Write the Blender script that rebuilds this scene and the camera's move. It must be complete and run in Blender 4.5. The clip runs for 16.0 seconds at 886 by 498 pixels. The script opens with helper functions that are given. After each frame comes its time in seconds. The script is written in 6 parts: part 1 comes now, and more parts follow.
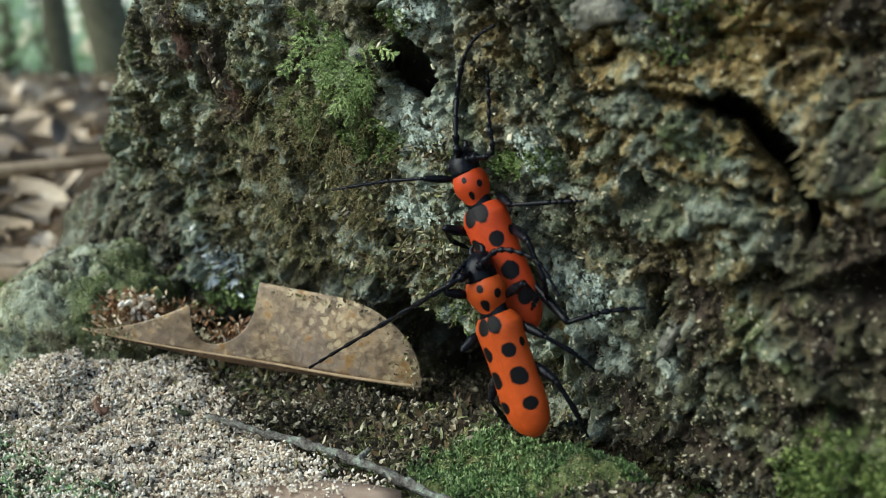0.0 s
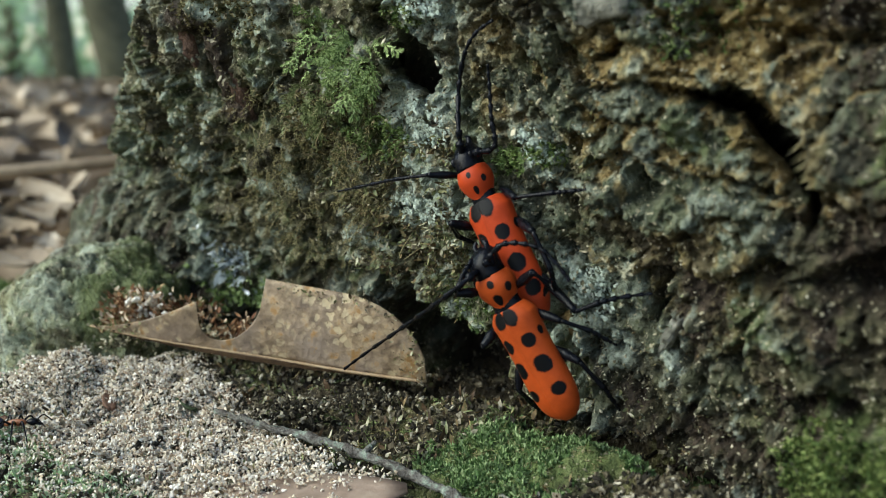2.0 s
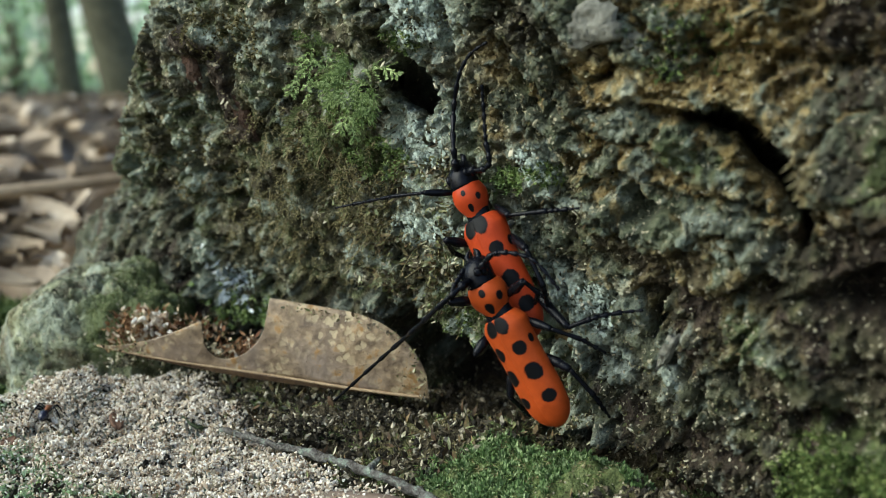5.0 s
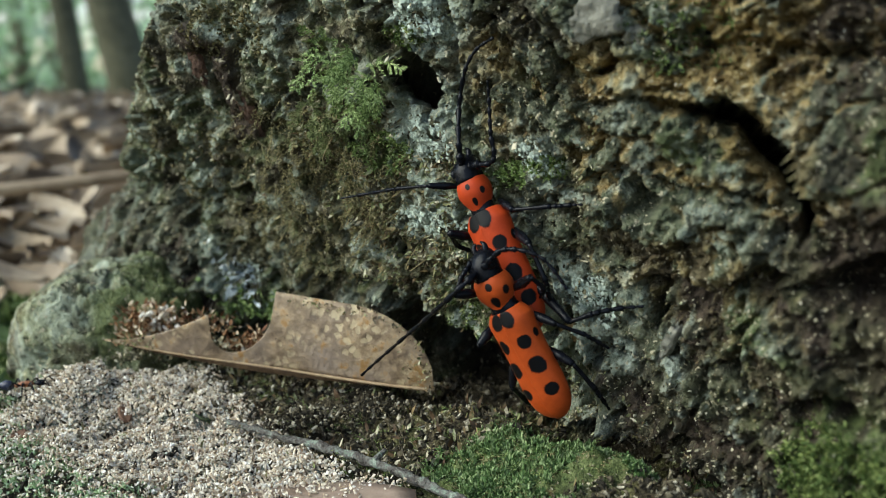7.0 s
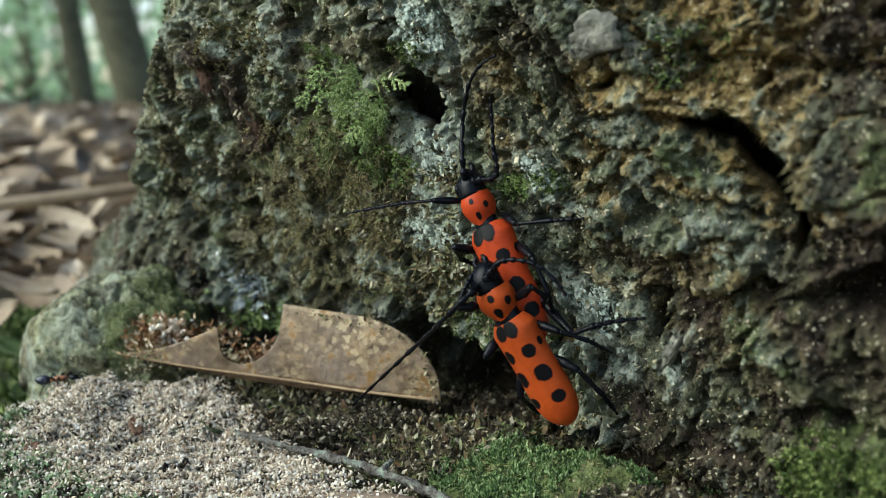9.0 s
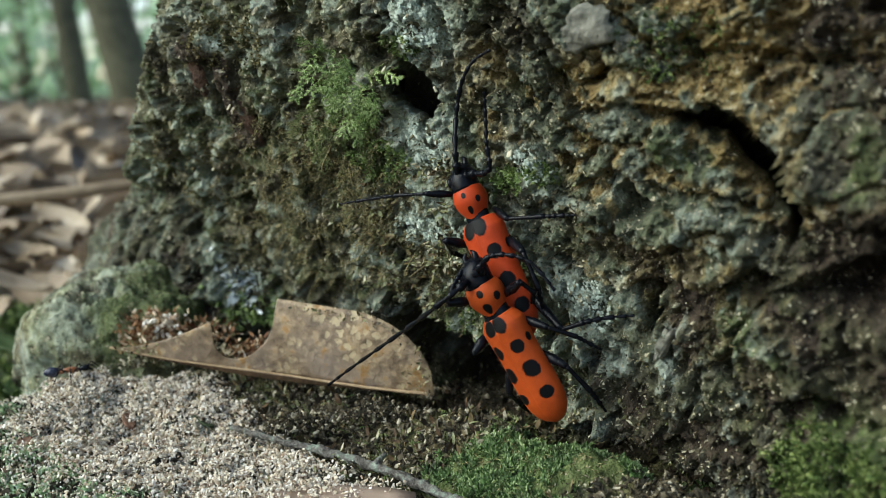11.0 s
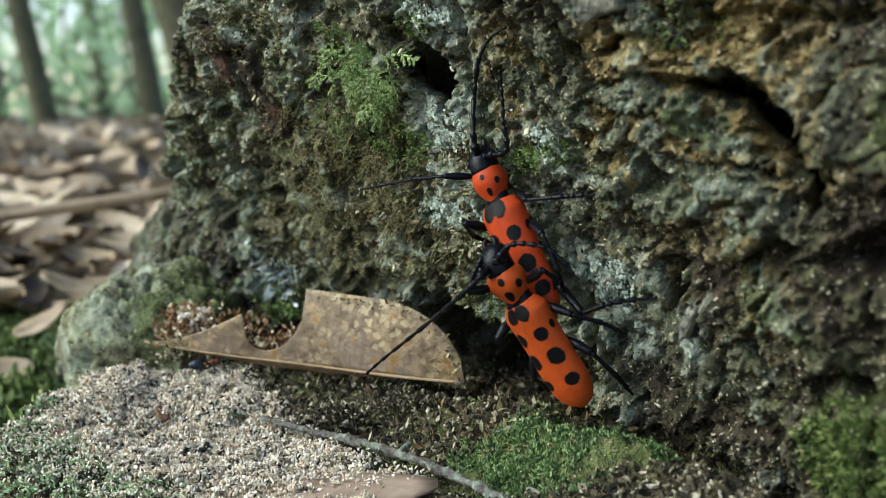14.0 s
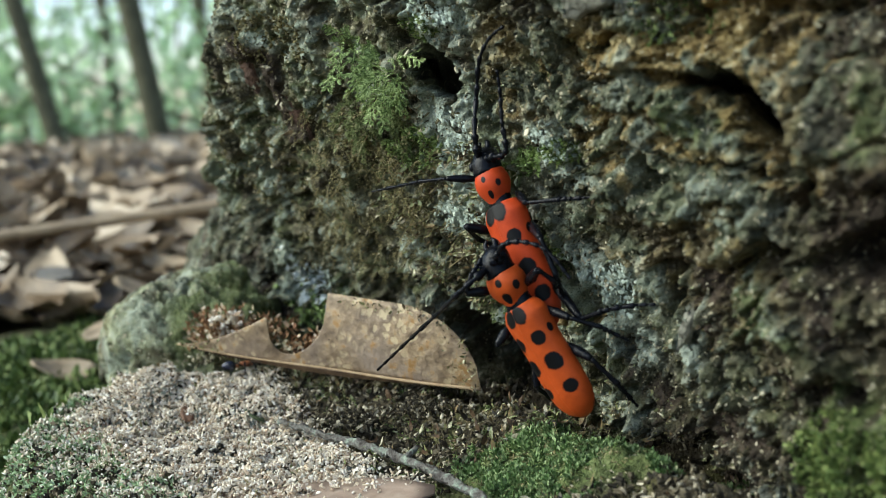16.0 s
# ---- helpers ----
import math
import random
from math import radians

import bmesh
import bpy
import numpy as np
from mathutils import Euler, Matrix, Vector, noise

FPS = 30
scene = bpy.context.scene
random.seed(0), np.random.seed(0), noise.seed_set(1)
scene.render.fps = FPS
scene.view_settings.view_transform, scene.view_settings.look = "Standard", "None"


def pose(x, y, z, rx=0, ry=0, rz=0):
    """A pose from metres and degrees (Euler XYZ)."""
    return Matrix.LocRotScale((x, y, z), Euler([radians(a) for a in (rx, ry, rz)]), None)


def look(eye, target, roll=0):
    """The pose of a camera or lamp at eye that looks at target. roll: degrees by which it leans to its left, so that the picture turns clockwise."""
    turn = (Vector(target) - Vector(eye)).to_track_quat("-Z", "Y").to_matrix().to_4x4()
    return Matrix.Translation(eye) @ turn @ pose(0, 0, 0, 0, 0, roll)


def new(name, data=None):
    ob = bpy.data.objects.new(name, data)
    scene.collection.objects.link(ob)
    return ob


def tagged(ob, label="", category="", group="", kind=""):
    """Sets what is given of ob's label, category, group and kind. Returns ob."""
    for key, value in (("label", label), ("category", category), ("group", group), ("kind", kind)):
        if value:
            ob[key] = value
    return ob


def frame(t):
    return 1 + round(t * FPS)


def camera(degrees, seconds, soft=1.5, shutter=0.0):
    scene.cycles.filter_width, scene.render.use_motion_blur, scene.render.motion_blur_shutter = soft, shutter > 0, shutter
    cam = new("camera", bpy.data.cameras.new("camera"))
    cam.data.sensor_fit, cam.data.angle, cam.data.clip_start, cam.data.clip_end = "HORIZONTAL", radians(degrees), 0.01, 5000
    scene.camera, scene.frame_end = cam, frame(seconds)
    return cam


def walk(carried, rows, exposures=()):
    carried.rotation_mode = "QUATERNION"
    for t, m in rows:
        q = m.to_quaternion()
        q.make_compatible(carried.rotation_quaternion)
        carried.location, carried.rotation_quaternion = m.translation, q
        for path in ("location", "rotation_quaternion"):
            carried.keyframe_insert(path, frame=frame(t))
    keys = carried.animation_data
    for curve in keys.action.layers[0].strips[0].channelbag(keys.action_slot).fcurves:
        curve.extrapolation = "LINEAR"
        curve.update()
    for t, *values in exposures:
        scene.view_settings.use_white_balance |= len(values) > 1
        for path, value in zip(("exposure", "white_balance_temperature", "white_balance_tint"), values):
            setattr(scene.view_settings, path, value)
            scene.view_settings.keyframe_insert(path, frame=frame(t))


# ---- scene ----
cam = camera(45.93, 16.0, soft=0.9)
PATH = [
    (0.0, pose(-0.00052, 0.00432, 0.04318, 80.504, -1.170, -0.584)),
    (0.5, pose(0.00047, 0.00467, 0.04259, 80.580, -1.174, -0.778)),
    (1.0, pose(-0.00033, 0.00380, 0.04290, 80.597, -1.104, -0.400)),
    (1.5, pose(-0.00035, 0.00348, 0.04253, 80.515, -1.005, -0.445)),
    (2.0, pose(-0.00065, 0.00302, 0.04247, 80.640, -0.962, -0.420)),
    (2.5, pose(-0.00088, 0.00238, 0.04287, 80.795, -0.820, -0.360)),
    (3.0, pose(-0.00041, 0.00239, 0.04303, 81.185, -0.721, -0.303)),
    (3.5, pose(-0.00047, 0.00179, 0.04348, 81.119, -0.435, 0.196)),
    (4.0, pose(-0.00021, 0.00184, 0.04366, 81.215, -0.601, -0.198)),
    (6.5, pose(-0.00027, -0.00017, 0.04394, 81.143, 0.050, -0.117)),
    (7.0, pose(-0.00000, -0.00000, 0.04360, 81.000, -0.000, 0.000)),
    (7.5, pose(-0.00007, -0.00047, 0.04442, 81.326, 0.042, 0.061)),
    (8.0, pose(-0.00004, -0.00043, 0.04394, 81.081, 0.080, 0.078)),
    (8.5, pose(0.00028, -0.00082, 0.04416, 81.246, 0.223, 0.253)),
    (9.0, pose(0.00031, -0.00193, 0.04448, 81.418, 0.550, 0.307)),
    (11.5, pose(0.00118, -0.00216, 0.04348, 81.237, 0.545, 0.047)),
    (12.0, pose(0.00286, -0.00234, 0.04292, 81.154, 0.935, 0.150)),
    (12.5, pose(0.00362, -0.00183, 0.04266, 81.328, 0.954, 0.494)),
    (13.0, pose(0.00544, -0.00056, 0.04217, 81.379, 1.726, 2.110)),
    (13.5, pose(0.00634, -0.00064, 0.04105, 81.463, 2.089, 2.800)),
    (14.0, pose(0.00687, 0.00001, 0.04070, 81.724, 2.281, 3.810)),
    (14.5, pose(0.01096, 0.00091, 0.03962, 81.916, 2.839, 6.099)),
    (15.0, pose(0.01600, 0.00203, 0.03974, 82.687, 2.436, 8.311)),
    (15.5, pose(0.02050, 0.00308, 0.04162, 83.711, 3.124, 8.368)),
    (16.0, pose(0.01855, 0.00284, 0.03891, 82.626, 2.713, 9.451)),
]
walk(cam, PATH, exposures=[(0.0, 0.66), (12.0, 0.66), (14.5, 0.84), (16.0, 0.86)])
cam.data.dof.use_dof = True
cam.data.dof.focus_distance = 0.131
cam.data.dof.aperture_fstop = 31.0

# ---- light ----
SUN_DIR = Vector((-1.15, -0.3, 0.9)).normalized()
world = bpy.data.worlds.new("forest_sky")
scene.world = world
world.use_nodes = True
wn = world.node_tree.nodes
sky = wn.new("ShaderNodeTexSky")
sky.sky_type = "NISHITA"
sky.sun_disc = False
sky.sun_elevation = math.asin(SUN_DIR.z)
sky.sun_rotation = math.atan2(SUN_DIR.x, SUN_DIR.y)
world.node_tree.links.new(sky.outputs[0], wn["Background"].inputs[0])
wn["Background"].inputs[1].default_value = 0.15
sun = new("sun", bpy.data.lights.new("sun", "SUN"))
sun.data.energy = 2.7
sun.data.angle = radians(55)
sun.data.color = (0.92, 1.0, 0.88)
sun.matrix_world = look(SUN_DIR * 3, (0, 0, 0))


# ---- noise on arrays (millimetres) ----
def hash01(i, j, k, seed):
    h = (i.astype(np.int64) * 374761393 + j.astype(np.int64) * 668265263 + k.astype(np.int64) * 2147483647 + seed * 1274126177) & 0xFFFFFFFF
    h = ((h ^ (h >> 13)) * 1274126177) & 0xFFFFFFFF
    h = ((h ^ (h >> 16)) * 2246822519) & 0xFFFFFFFF
    return ((h ^ (h >> 15)) & 0xFFFFFF) / float(0xFFFFFF)


def vnoise(p, seed=0):
    """Smooth noise of points p (n, 3), from -1 to 1."""
    b = np.floor(p)
    f = p - b
    b = b.astype(np.int64)
    w = f * f * f * (f * (f * 6 - 15) + 10)
    out = np.zeros(len(p))
    for dx in (0, 1):
        for dy in (0, 1):
            for dz in (0, 1):
                k = (w[:, 0] if dx else 1 - w[:, 0]) * (w[:, 1] if dy else 1 - w[:, 1]) * (w[:, 2] if dz else 1 - w[:, 2])
                out += k * hash01(b[:, 0] + dx, b[:, 1] + dy, b[:, 2] + dz, seed)
    return out * 2 - 1


def fbm(p, size, octaves=4, gain=0.5, seed=0):
    out, amp, q = np.zeros(len(p)), 1.0, p / size
    for o in range(octaves):
        out += amp * vnoise(q + 17.3 * o, seed + o)
        q, amp = q * 2.03, amp * gain
    return out


def worley(p, seed=0):
    """Distances to the nearest and second nearest cell point, and the nearest cell's own random number."""
    b = np.floor(p).astype(np.int64)
    f1, f2, cell = np.full(len(p), 9.0), np.full(len(p), 9.0), np.zeros(len(p))
    for dx in (-1, 0, 1):
        for dy in (-1, 0, 1):
            for dz in (-1, 0, 1):
                i, j, k = b[:, 0] + dx, b[:, 1] + dy, b[:, 2] + dz
                q = np.stack([i + hash01(i, j, k, seed), j + hash01(i, j, k, seed + 1), k + hash01(i, j, k, seed + 2)], 1) - p
                d = np.sqrt((q * q).sum(1))
                near = d < f1
                f2 = np.where(near, f1, np.minimum(f2, d))
                cell = np.where(near, hash01(i, j, k, seed + 3), cell)
                f1 = np.where(near, d, f1)
    return f1, f2, cell


def step(a, b, x):
    t = np.clip((x - a) / (b - a), 0, 1)
    return t * t * (3 - 2 * t)


def blob(u, z, cu, cz, ru, rz, soft=0.5):
    """1 inside an ellipse, fading to 0 at its rim."""
    d = np.sqrt(((u - cu) / ru) ** 2 + ((z - cz) / rz) ** 2)
    return 1 - step(1 - soft, 1 + soft, d)


# ---- the tree's foot: a round trunk about the axis, in millimetres ----
AXIS_X, AXIS_Y = 120.0, 205.0


def trunk_radius(u, z):
    """Radius of the trunk's bare form. u: degrees round the axis, 0 towards -x, 90 towards -y."""
    zc = np.clip(z, -5, 60)
    edge = np.where(zc < 55, 18.2 + (zc - 55) * 0.55, 18.2 + (zc - 55) * 0.2)
    soft = 2.5
    lift = np.log1p(np.exp(np.clip((u - edge) / soft, -30, 30))) * soft
    uc = np.minimum(edge + lift, 66)
    a, b = (uc - 30) / 30, (zc - 25) / 25
    r = 138.3 - 22.9 * a + 10.6 * b + 27.5 * a * a - 11.8 * a * b
    r = r - 0.35 * np.clip(edge - u, 0, 60)
    back = step(70, 110, u) + step(-20, -60, u)
    r = r * (1 - back) + 142 * back
    return r - 0.011 * np.clip(z - 60, 0, 9000)


def trunk_xy(u, z, r):
    a = np.radians(u)
    return AXIS_X - r * np.cos(a), AXIS_Y - r * np.sin(a)


def grid_mesh(name, X, Y, Z, closed=False, attrs=()):
    """A sheet of quads from arrays of rows x columns in millimetres, with float attributes on its points."""
    rows, cols = X.shape
    co = np.stack([X, Y, Z], -1).reshape(-1, 3) * 0.001
    i = np.arange(rows * cols).reshape(rows, cols)
    j = np.roll(i, -1, 1) if closed else i[:, 1:]
    k = i if closed else i[:, :-1]
    quads = np.stack([k[:-1], j[:-1], j[1:], k[1:]], -1).reshape(-1, 4)
    me = bpy.data.meshes.new(name)
    me.vertices.add(len(co))
    me.vertices.foreach_set("co", co.ravel())
    me.loops.add(quads.size)
    me.loops.foreach_set("vertex_index", quads.ravel().astype(np.int32))
    me.polygons.add(len(quads))
    me.polygons.foreach_set("loop_start", np.arange(0, quads.size, 4, dtype=np.int32))
    me.polygons.foreach_set("use_smooth", np.ones(len(quads), dtype=bool))
    for key, values in attrs:
        at = me.attributes.new(key, "FLOAT", "POINT")
        at.data.foreach_set("value", values.ravel().astype(np.float32))
    me.update(calc_edges=True)
    return me
# ---- materials ----
def shader(name, rough=0.8, spec=0.3):
    m = bpy.data.materials.new(name)
    m.use_nodes = True
    b = m.node_tree.nodes["Principled BSDF"]
    b.inputs["Roughness"].default_value = rough
    b.inputs["Specular IOR Level"].default_value = spec
    return m, m.node_tree.nodes, m.node_tree.links, b


def val(nodes, links, kind, **inputs):
    n = nodes.new(kind)
    for k, v in inputs.items():
        s = n.inputs[k.replace("_", " ")]
        if isinstance(v, bpy.types.NodeSocket):
            links.new(v, s)
        else:
            s.default_value = v
    return n


def grain(nodes, links, size_mm, detail=4.0, rough=0.6):
    """Noise at a size in millimetres on object coordinates: its factor socket."""
    tc = nodes.get("Texture Coordinate") or nodes.new("ShaderNodeTexCoord")
    n = val(nodes, links, "ShaderNodeTexNoise", Scale=1000.0 / size_mm, Detail=detail, Roughness=rough)
    links.new(tc.outputs["Object"], n.inputs["Vector"])
    return n.outputs["Fac"]


def ramp(nodes, links, fac, stops):
    r = nodes.new("ShaderNodeValToRGB")
    e = r.color_ramp.elements
    while len(e) < len(stops):
        e.new(0.5)
    for el, (pos, col) in zip(e, stops):
        el.position, el.color = pos, (*col, 1)
    links.new(fac, r.inputs["Fac"])
    return r.outputs["Color"]


def blend(nodes, links, fac, a, b):
    n = nodes.new("ShaderNodeMix")
    n.data_type = "RGBA"
    for s, v in ((n.inputs[0], fac), (n.inputs[6], a), (n.inputs[7], b)):
        if isinstance(v, bpy.types.NodeSocket):
            links.new(v, s)
        else:
            s.default_value = v if isinstance(v, float) else (*v, 1)
    return n.outputs[2]


def math_node(nodes, links, op, a, b=0.0):
    n = nodes.new("ShaderNodeMath")
    n.operation = op
    for s, v in ((n.inputs[0], a), (n.inputs[1], b)):
        if isinstance(v, bpy.types.NodeSocket):
            links.new(v, s)
        else:
            s.default_value = v
    return n.outputs[0]


def spread(nodes, links, v, lo, hi):
    n = nodes.new("ShaderNodeMapRange")
    links.new(v, n.inputs[0])
    n.inputs[1].default_value, n.inputs[2].default_value = lo, hi
    return n.outputs[0]


def attr(nodes, name):
    n = nodes.new("ShaderNodeAttribute")
    n.attribute_name = name
    return n.outputs["Fac"]


def bump(nodes, links, b, height, mm, strength=1.0):
    n = nodes.new("ShaderNodeBump")
    n.inputs["Distance"].default_value = mm * 0.001
    n.inputs["Strength"].default_value = strength
    links.new(height, n.inputs["Height"])
    links.new(n.outputs["Normal"], b.inputs["Normal"])


def earth_material(name, base_stops):
    """Rough organic surface: base bark or soil, with moss, lichen, ochre and dark brown, partly painted shade, by the
    mesh's own attributes.
    """
    m, n, l, b = shader(name, 0.85, 0.16)
    g1, g2, g3 = grain(n, l, 9, 5), grain(n, l, 2.2, 5, 0.65), grain(n, l, 0.7, 3)
    base = ramp(n, l, g2, base_stops)
    base = blend(n, l, spread(n, l, g1, 0.51, 0.66), base, blend(n, l, g3, (0.035, 0.028, 0.02), (0.13, 0.11, 0.07)))
    ochre = ramp(n, l, math_node(n, l, "ADD", math_node(n, l, "MULTIPLY", g2, 0.6), math_node(n, l, "MULTIPLY", g3, 0.4)), [(0.34, (0.07, 0.044, 0.017)), (0.45, (0.22, 0.15, 0.058)), (0.55, (0.37, 0.28, 0.125)), (0.66, (0.52, 0.43, 0.23))])
    c = blend(n, l, attr(n, "ochre"), base, ochre)
    speck = math_node(n, l, "ADD", math_node(n, l, "MULTIPLY", g2, 0.45), math_node(n, l, "ADD", math_node(n, l, "MULTIPLY", g3, 0.35), math_node(n, l, "MULTIPLY", g1, 0.2)))
    grey = ramp(n, l, speck, [(0.34, (0.017, 0.018, 0.012)), (0.43, (0.054, 0.06, 0.04)), (0.49, (0.088, 0.1, 0.066)), (0.54, (0.125, 0.13, 0.084)), (0.6, (0.175, 0.19, 0.135)), (0.68, (0.31, 0.32, 0.235))])
    c = blend(n, l, attr(n, "grey"), c, grey)
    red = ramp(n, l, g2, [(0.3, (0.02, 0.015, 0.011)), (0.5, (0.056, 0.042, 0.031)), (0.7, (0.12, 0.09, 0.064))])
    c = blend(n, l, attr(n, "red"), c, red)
    moss = ramp(n, l, g2, [(0.3, (0.035, 0.05, 0.017)), (0.5, (0.125, 0.165, 0.056)), (0.75, (0.28, 0.31, 0.135))])
    c = blend(n, l, attr(n, "moss"), c, moss)
    lich = ramp(n, l, speck, [(0.36, (0.15, 0.175, 0.14)), (0.47, (0.36, 0.41, 0.34)), (0.56, (0.5, 0.56, 0.47)), (0.66, (0.66, 0.7, 0.6))])
    c = blend(n, l, attr(n, "lichen"), c, lich)
    fleck = spread(n, l, grain(n, l, 0.8, 1.5), 0.64, 0.69)
    c = blend(n, l, fleck, c, (0.48, 0.43, 0.3))
    l.new(c, b.inputs["Base Color"])
    wet = spread(n, l, g1, 0.4, 0.6)
    l.new(math_node(n, l, "SUBTRACT", 0.9, math_node(n, l, "MULTIPLY", wet, 0.35)), b.inputs["Roughness"])
    bump(n, l, b, math_node(n, l, "ADD", g2, math_node(n, l, "ADD", math_node(n, l, "MULTIPLY", g3, 0.8), math_node(n, l, "MULTIPLY", grain(n, l, 0.3, 2), 0.5))), 1.2)
    return m


BARK = earth_material("bark", [(0.32, (0.022, 0.021, 0.012)), (0.45, (0.09, 0.086, 0.048)), (0.56, (0.2, 0.188, 0.11)), (0.7, (0.4, 0.37, 0.25))])
SOIL = earth_material("soil", [(0.3, (0.02, 0.016, 0.01)), (0.5, (0.065, 0.052, 0.032)), (0.7, (0.16, 0.13, 0.08))])


def plain(name, stops, size=2.0, rough=0.7, spec=0.3, relief=0.15, random_amount=0.0):
    """A material with grain at two sizes; random_amount varies it from piece to piece."""
    m, n, l, b = shader(name, rough, spec)
    g = grain(n, l, size, 5, 0.6)
    fine = grain(n, l, size * 0.2, 3)
    f = math_node(n, l, "ADD", math_node(n, l, "MULTIPLY", g, 0.75), math_node(n, l, "MULTIPLY", fine, 0.25))
    if random_amount:
        geo = n.new("ShaderNodeNewGeometry")
        rnd = math_node(n, l, "SUBTRACT", geo.outputs["Random Per Island"], 0.5)
        f = math_node(n, l, "ADD", f, math_node(n, l, "MULTIPLY", rnd, random_amount))
    l.new(ramp(n, l, f, stops), b.inputs["Base Color"])
    bump(n, l, b, math_node(n, l, "ADD", g, fine), relief)
    return m


def part(name, me, material, parent=None, label=""):
    ob = new(name, me)
    me.materials.clear()
    me.materials.append(material)
    if parent:
        ob.parent = parent
    return tagged(ob, label)


def thing(name, label, category, m=None, kind="", group=""):
    ob = new(name)
    ob.empty_display_size = 0.01
    if m is not None:
        ob.matrix_basis = m
    return tagged(ob, label, category, group, kind)


def mesh_from(name, verts, faces, smooth=True, scale=0.001):
    me = bpy.data.meshes.new(name)
    me.from_pydata([tuple(float(c) * scale for c in v) for v in verts], [], faces)
    me.polygons.foreach_set("use_smooth", [smooth] * len(me.polygons))
    me.update()
    return me
# ---- trunk ----
def line_dist(u, z, pts, ku=2.4):
    """Distance in millimetres from places on the bark to a broken line of (degrees, millimetres)."""
    best = np.full(u.shape, 1e9)
    for (a, b), (c, d) in zip(pts[:-1], pts[1:]):
        ex, ez = (c - a) * ku, d - b
        px, pz = (u - a) * ku, z - b
        t = np.clip((px * ex + pz * ez) / (ex * ex + ez * ez), 0, 1)
        best = np.minimum(best, np.hypot(px - t * ex, pz - t * ez))
    return best


# lines of ledges on the bark (degrees, millimetres): the bark stands proud above each and is undercut below it; height, depth of the step
LEDGES = (
    ([(39.1, 35.9), (41.0, 35.1), (42.3, 36.2), (45.1, 33.5), (46.6, 33.2), (47.7, 32.5), (49.0, 32.4)], 1.1, 2.4),
    ([(38.0, 24.2), (40.0, 22.8), (42.1, 22.0), (43.6, 23.3)], 1.5, 3.0),
    ([(44.6, 26.1), (45.4, 23.8), (46.6, 22.8), (48.1, 23.8), (49.3, 25.7)], 2.0, 3.6),
    ([(40.3, 41.6), (42.4, 42.0), (44.5, 42.8), (46.0, 42.0)], 1.0, 1.8),
    ([(41.2, 46.0), (42.4, 45.4), (43.4, 46.4)], 1.0, 2.0),
    ([(48.8, 12.0), (50.4, 11.4), (52.6, 14.4)], 1.5, 3.0),
    ([(37.0, 2.6), (39.8, 0.9), (42.4, 2.4), (44.6, 3.4)], 2.0, 3.5),
    ([(27.0, 22.0), (29.0, 20.5), (31.5, 21.0), (33.5, 19.5)], 0.9, 2.0),
    ([(10.0, 20.5), (14.0, 18.5), (18.0, 19.5), (23.0, 18.0)], 1.0, 2.5),
    ([(15.0, 13.2), (18.0, 13.6), (21.0, 15.0), (24.5, 15.6)], 1.5, 2.6),
    ([(51.6, 33.0), (53.2, 31.6), (55.5, 31.0)], 1.8, 4.0),
)


# open cracks and one added groove in the bark: line, depth, half-width
CRACKS_AND_GROOVE = (
    # groove added to make the beetles' shadow on the bark beside them
    ([(35.6, 19.0), (36.8, 12.5), (37.6, 6.5), (38.4, 1.0)], 4.5, 1.3),
    ([(36.3, 51.0), (37.2, 46.0), (37.9, 42.8), (38.7, 40.3)], 2.4, 0.5), ([(38.8, 51.4), (39.7, 47.0), (40.1, 44.1), (40.8, 41.3)], 2.4, 0.5), ([(38.7, 40.3), (39.4, 42.2)], 1.6, 0.35),
    ([(43.9, 22.2), (43.5, 18.0), (43.3, 16.8)], 4.0, 0.7), ([(50.8, 18.2), (51.4, 16.6), (52.1, 15.0)], 2.5, 0.4), ([(44.4, 14.0), (46.0, 11.0), (46.8, 8.0)], 2.0, 0.6),
    ([(49.7, 26.0), (50.2, 23.0), (48.6, 19.0), (48.0, 14.0)], 2.2, 0.5), ([(49.4, 44.5), (50.2, 47.0), (52.6, 45.8), (54.5, 46.4)], 1.8, 0.5), ([(46.4, 47.0), (48.4, 47.6)], 1.4, 0.4),
    ([(19.2, 48.0), (18.4, 43.0), (18.0, 38.0)], 2.6, 0.6), ([(21.3, 49.0), (20.3, 43.0), (19.8, 37.0)], 2.0, 0.5), ([(15.6, 52.0), (15.8, 45.0)], 1.8, 0.5), ([(33.2, 41.0), (34.2, 47.0), (34.0, 53.0)], 1.4, 0.5),
)

# rounded lumps of bark: degrees, millimetres, half-width, half-height, how far they stand out
LUMPS = (
    (42.4, 28.2, 2.3, 3.3, 1.5), (47.3, 28.0, 2.3, 3.6, 1.8), (50.5, 18.6, 2.5, 5.2, 2.4), (46.2, 17.6, 2.0, 3.0, 1.0), (39.6, 5.0, 2.6, 3.2, 2.2), (53.2, 37.6, 2.6, 6.0, 0.9), (43.4, 39.4, 2.4, 1.6, 0.8),
    (45.0, 38.6, 1.8, 1.5, 1.0), (40.4, 31.0, 1.6, 2.0, 0.8), (12.0, 36.0, 3.0, 5.0, 1.6), (7.0, 27.5, 3.0, 4.5, 2.0), (18.7, 50.0, 1.6, 2.2, 1.8), (54.0, 8.5, 2.6, 4.0, 1.6),
)
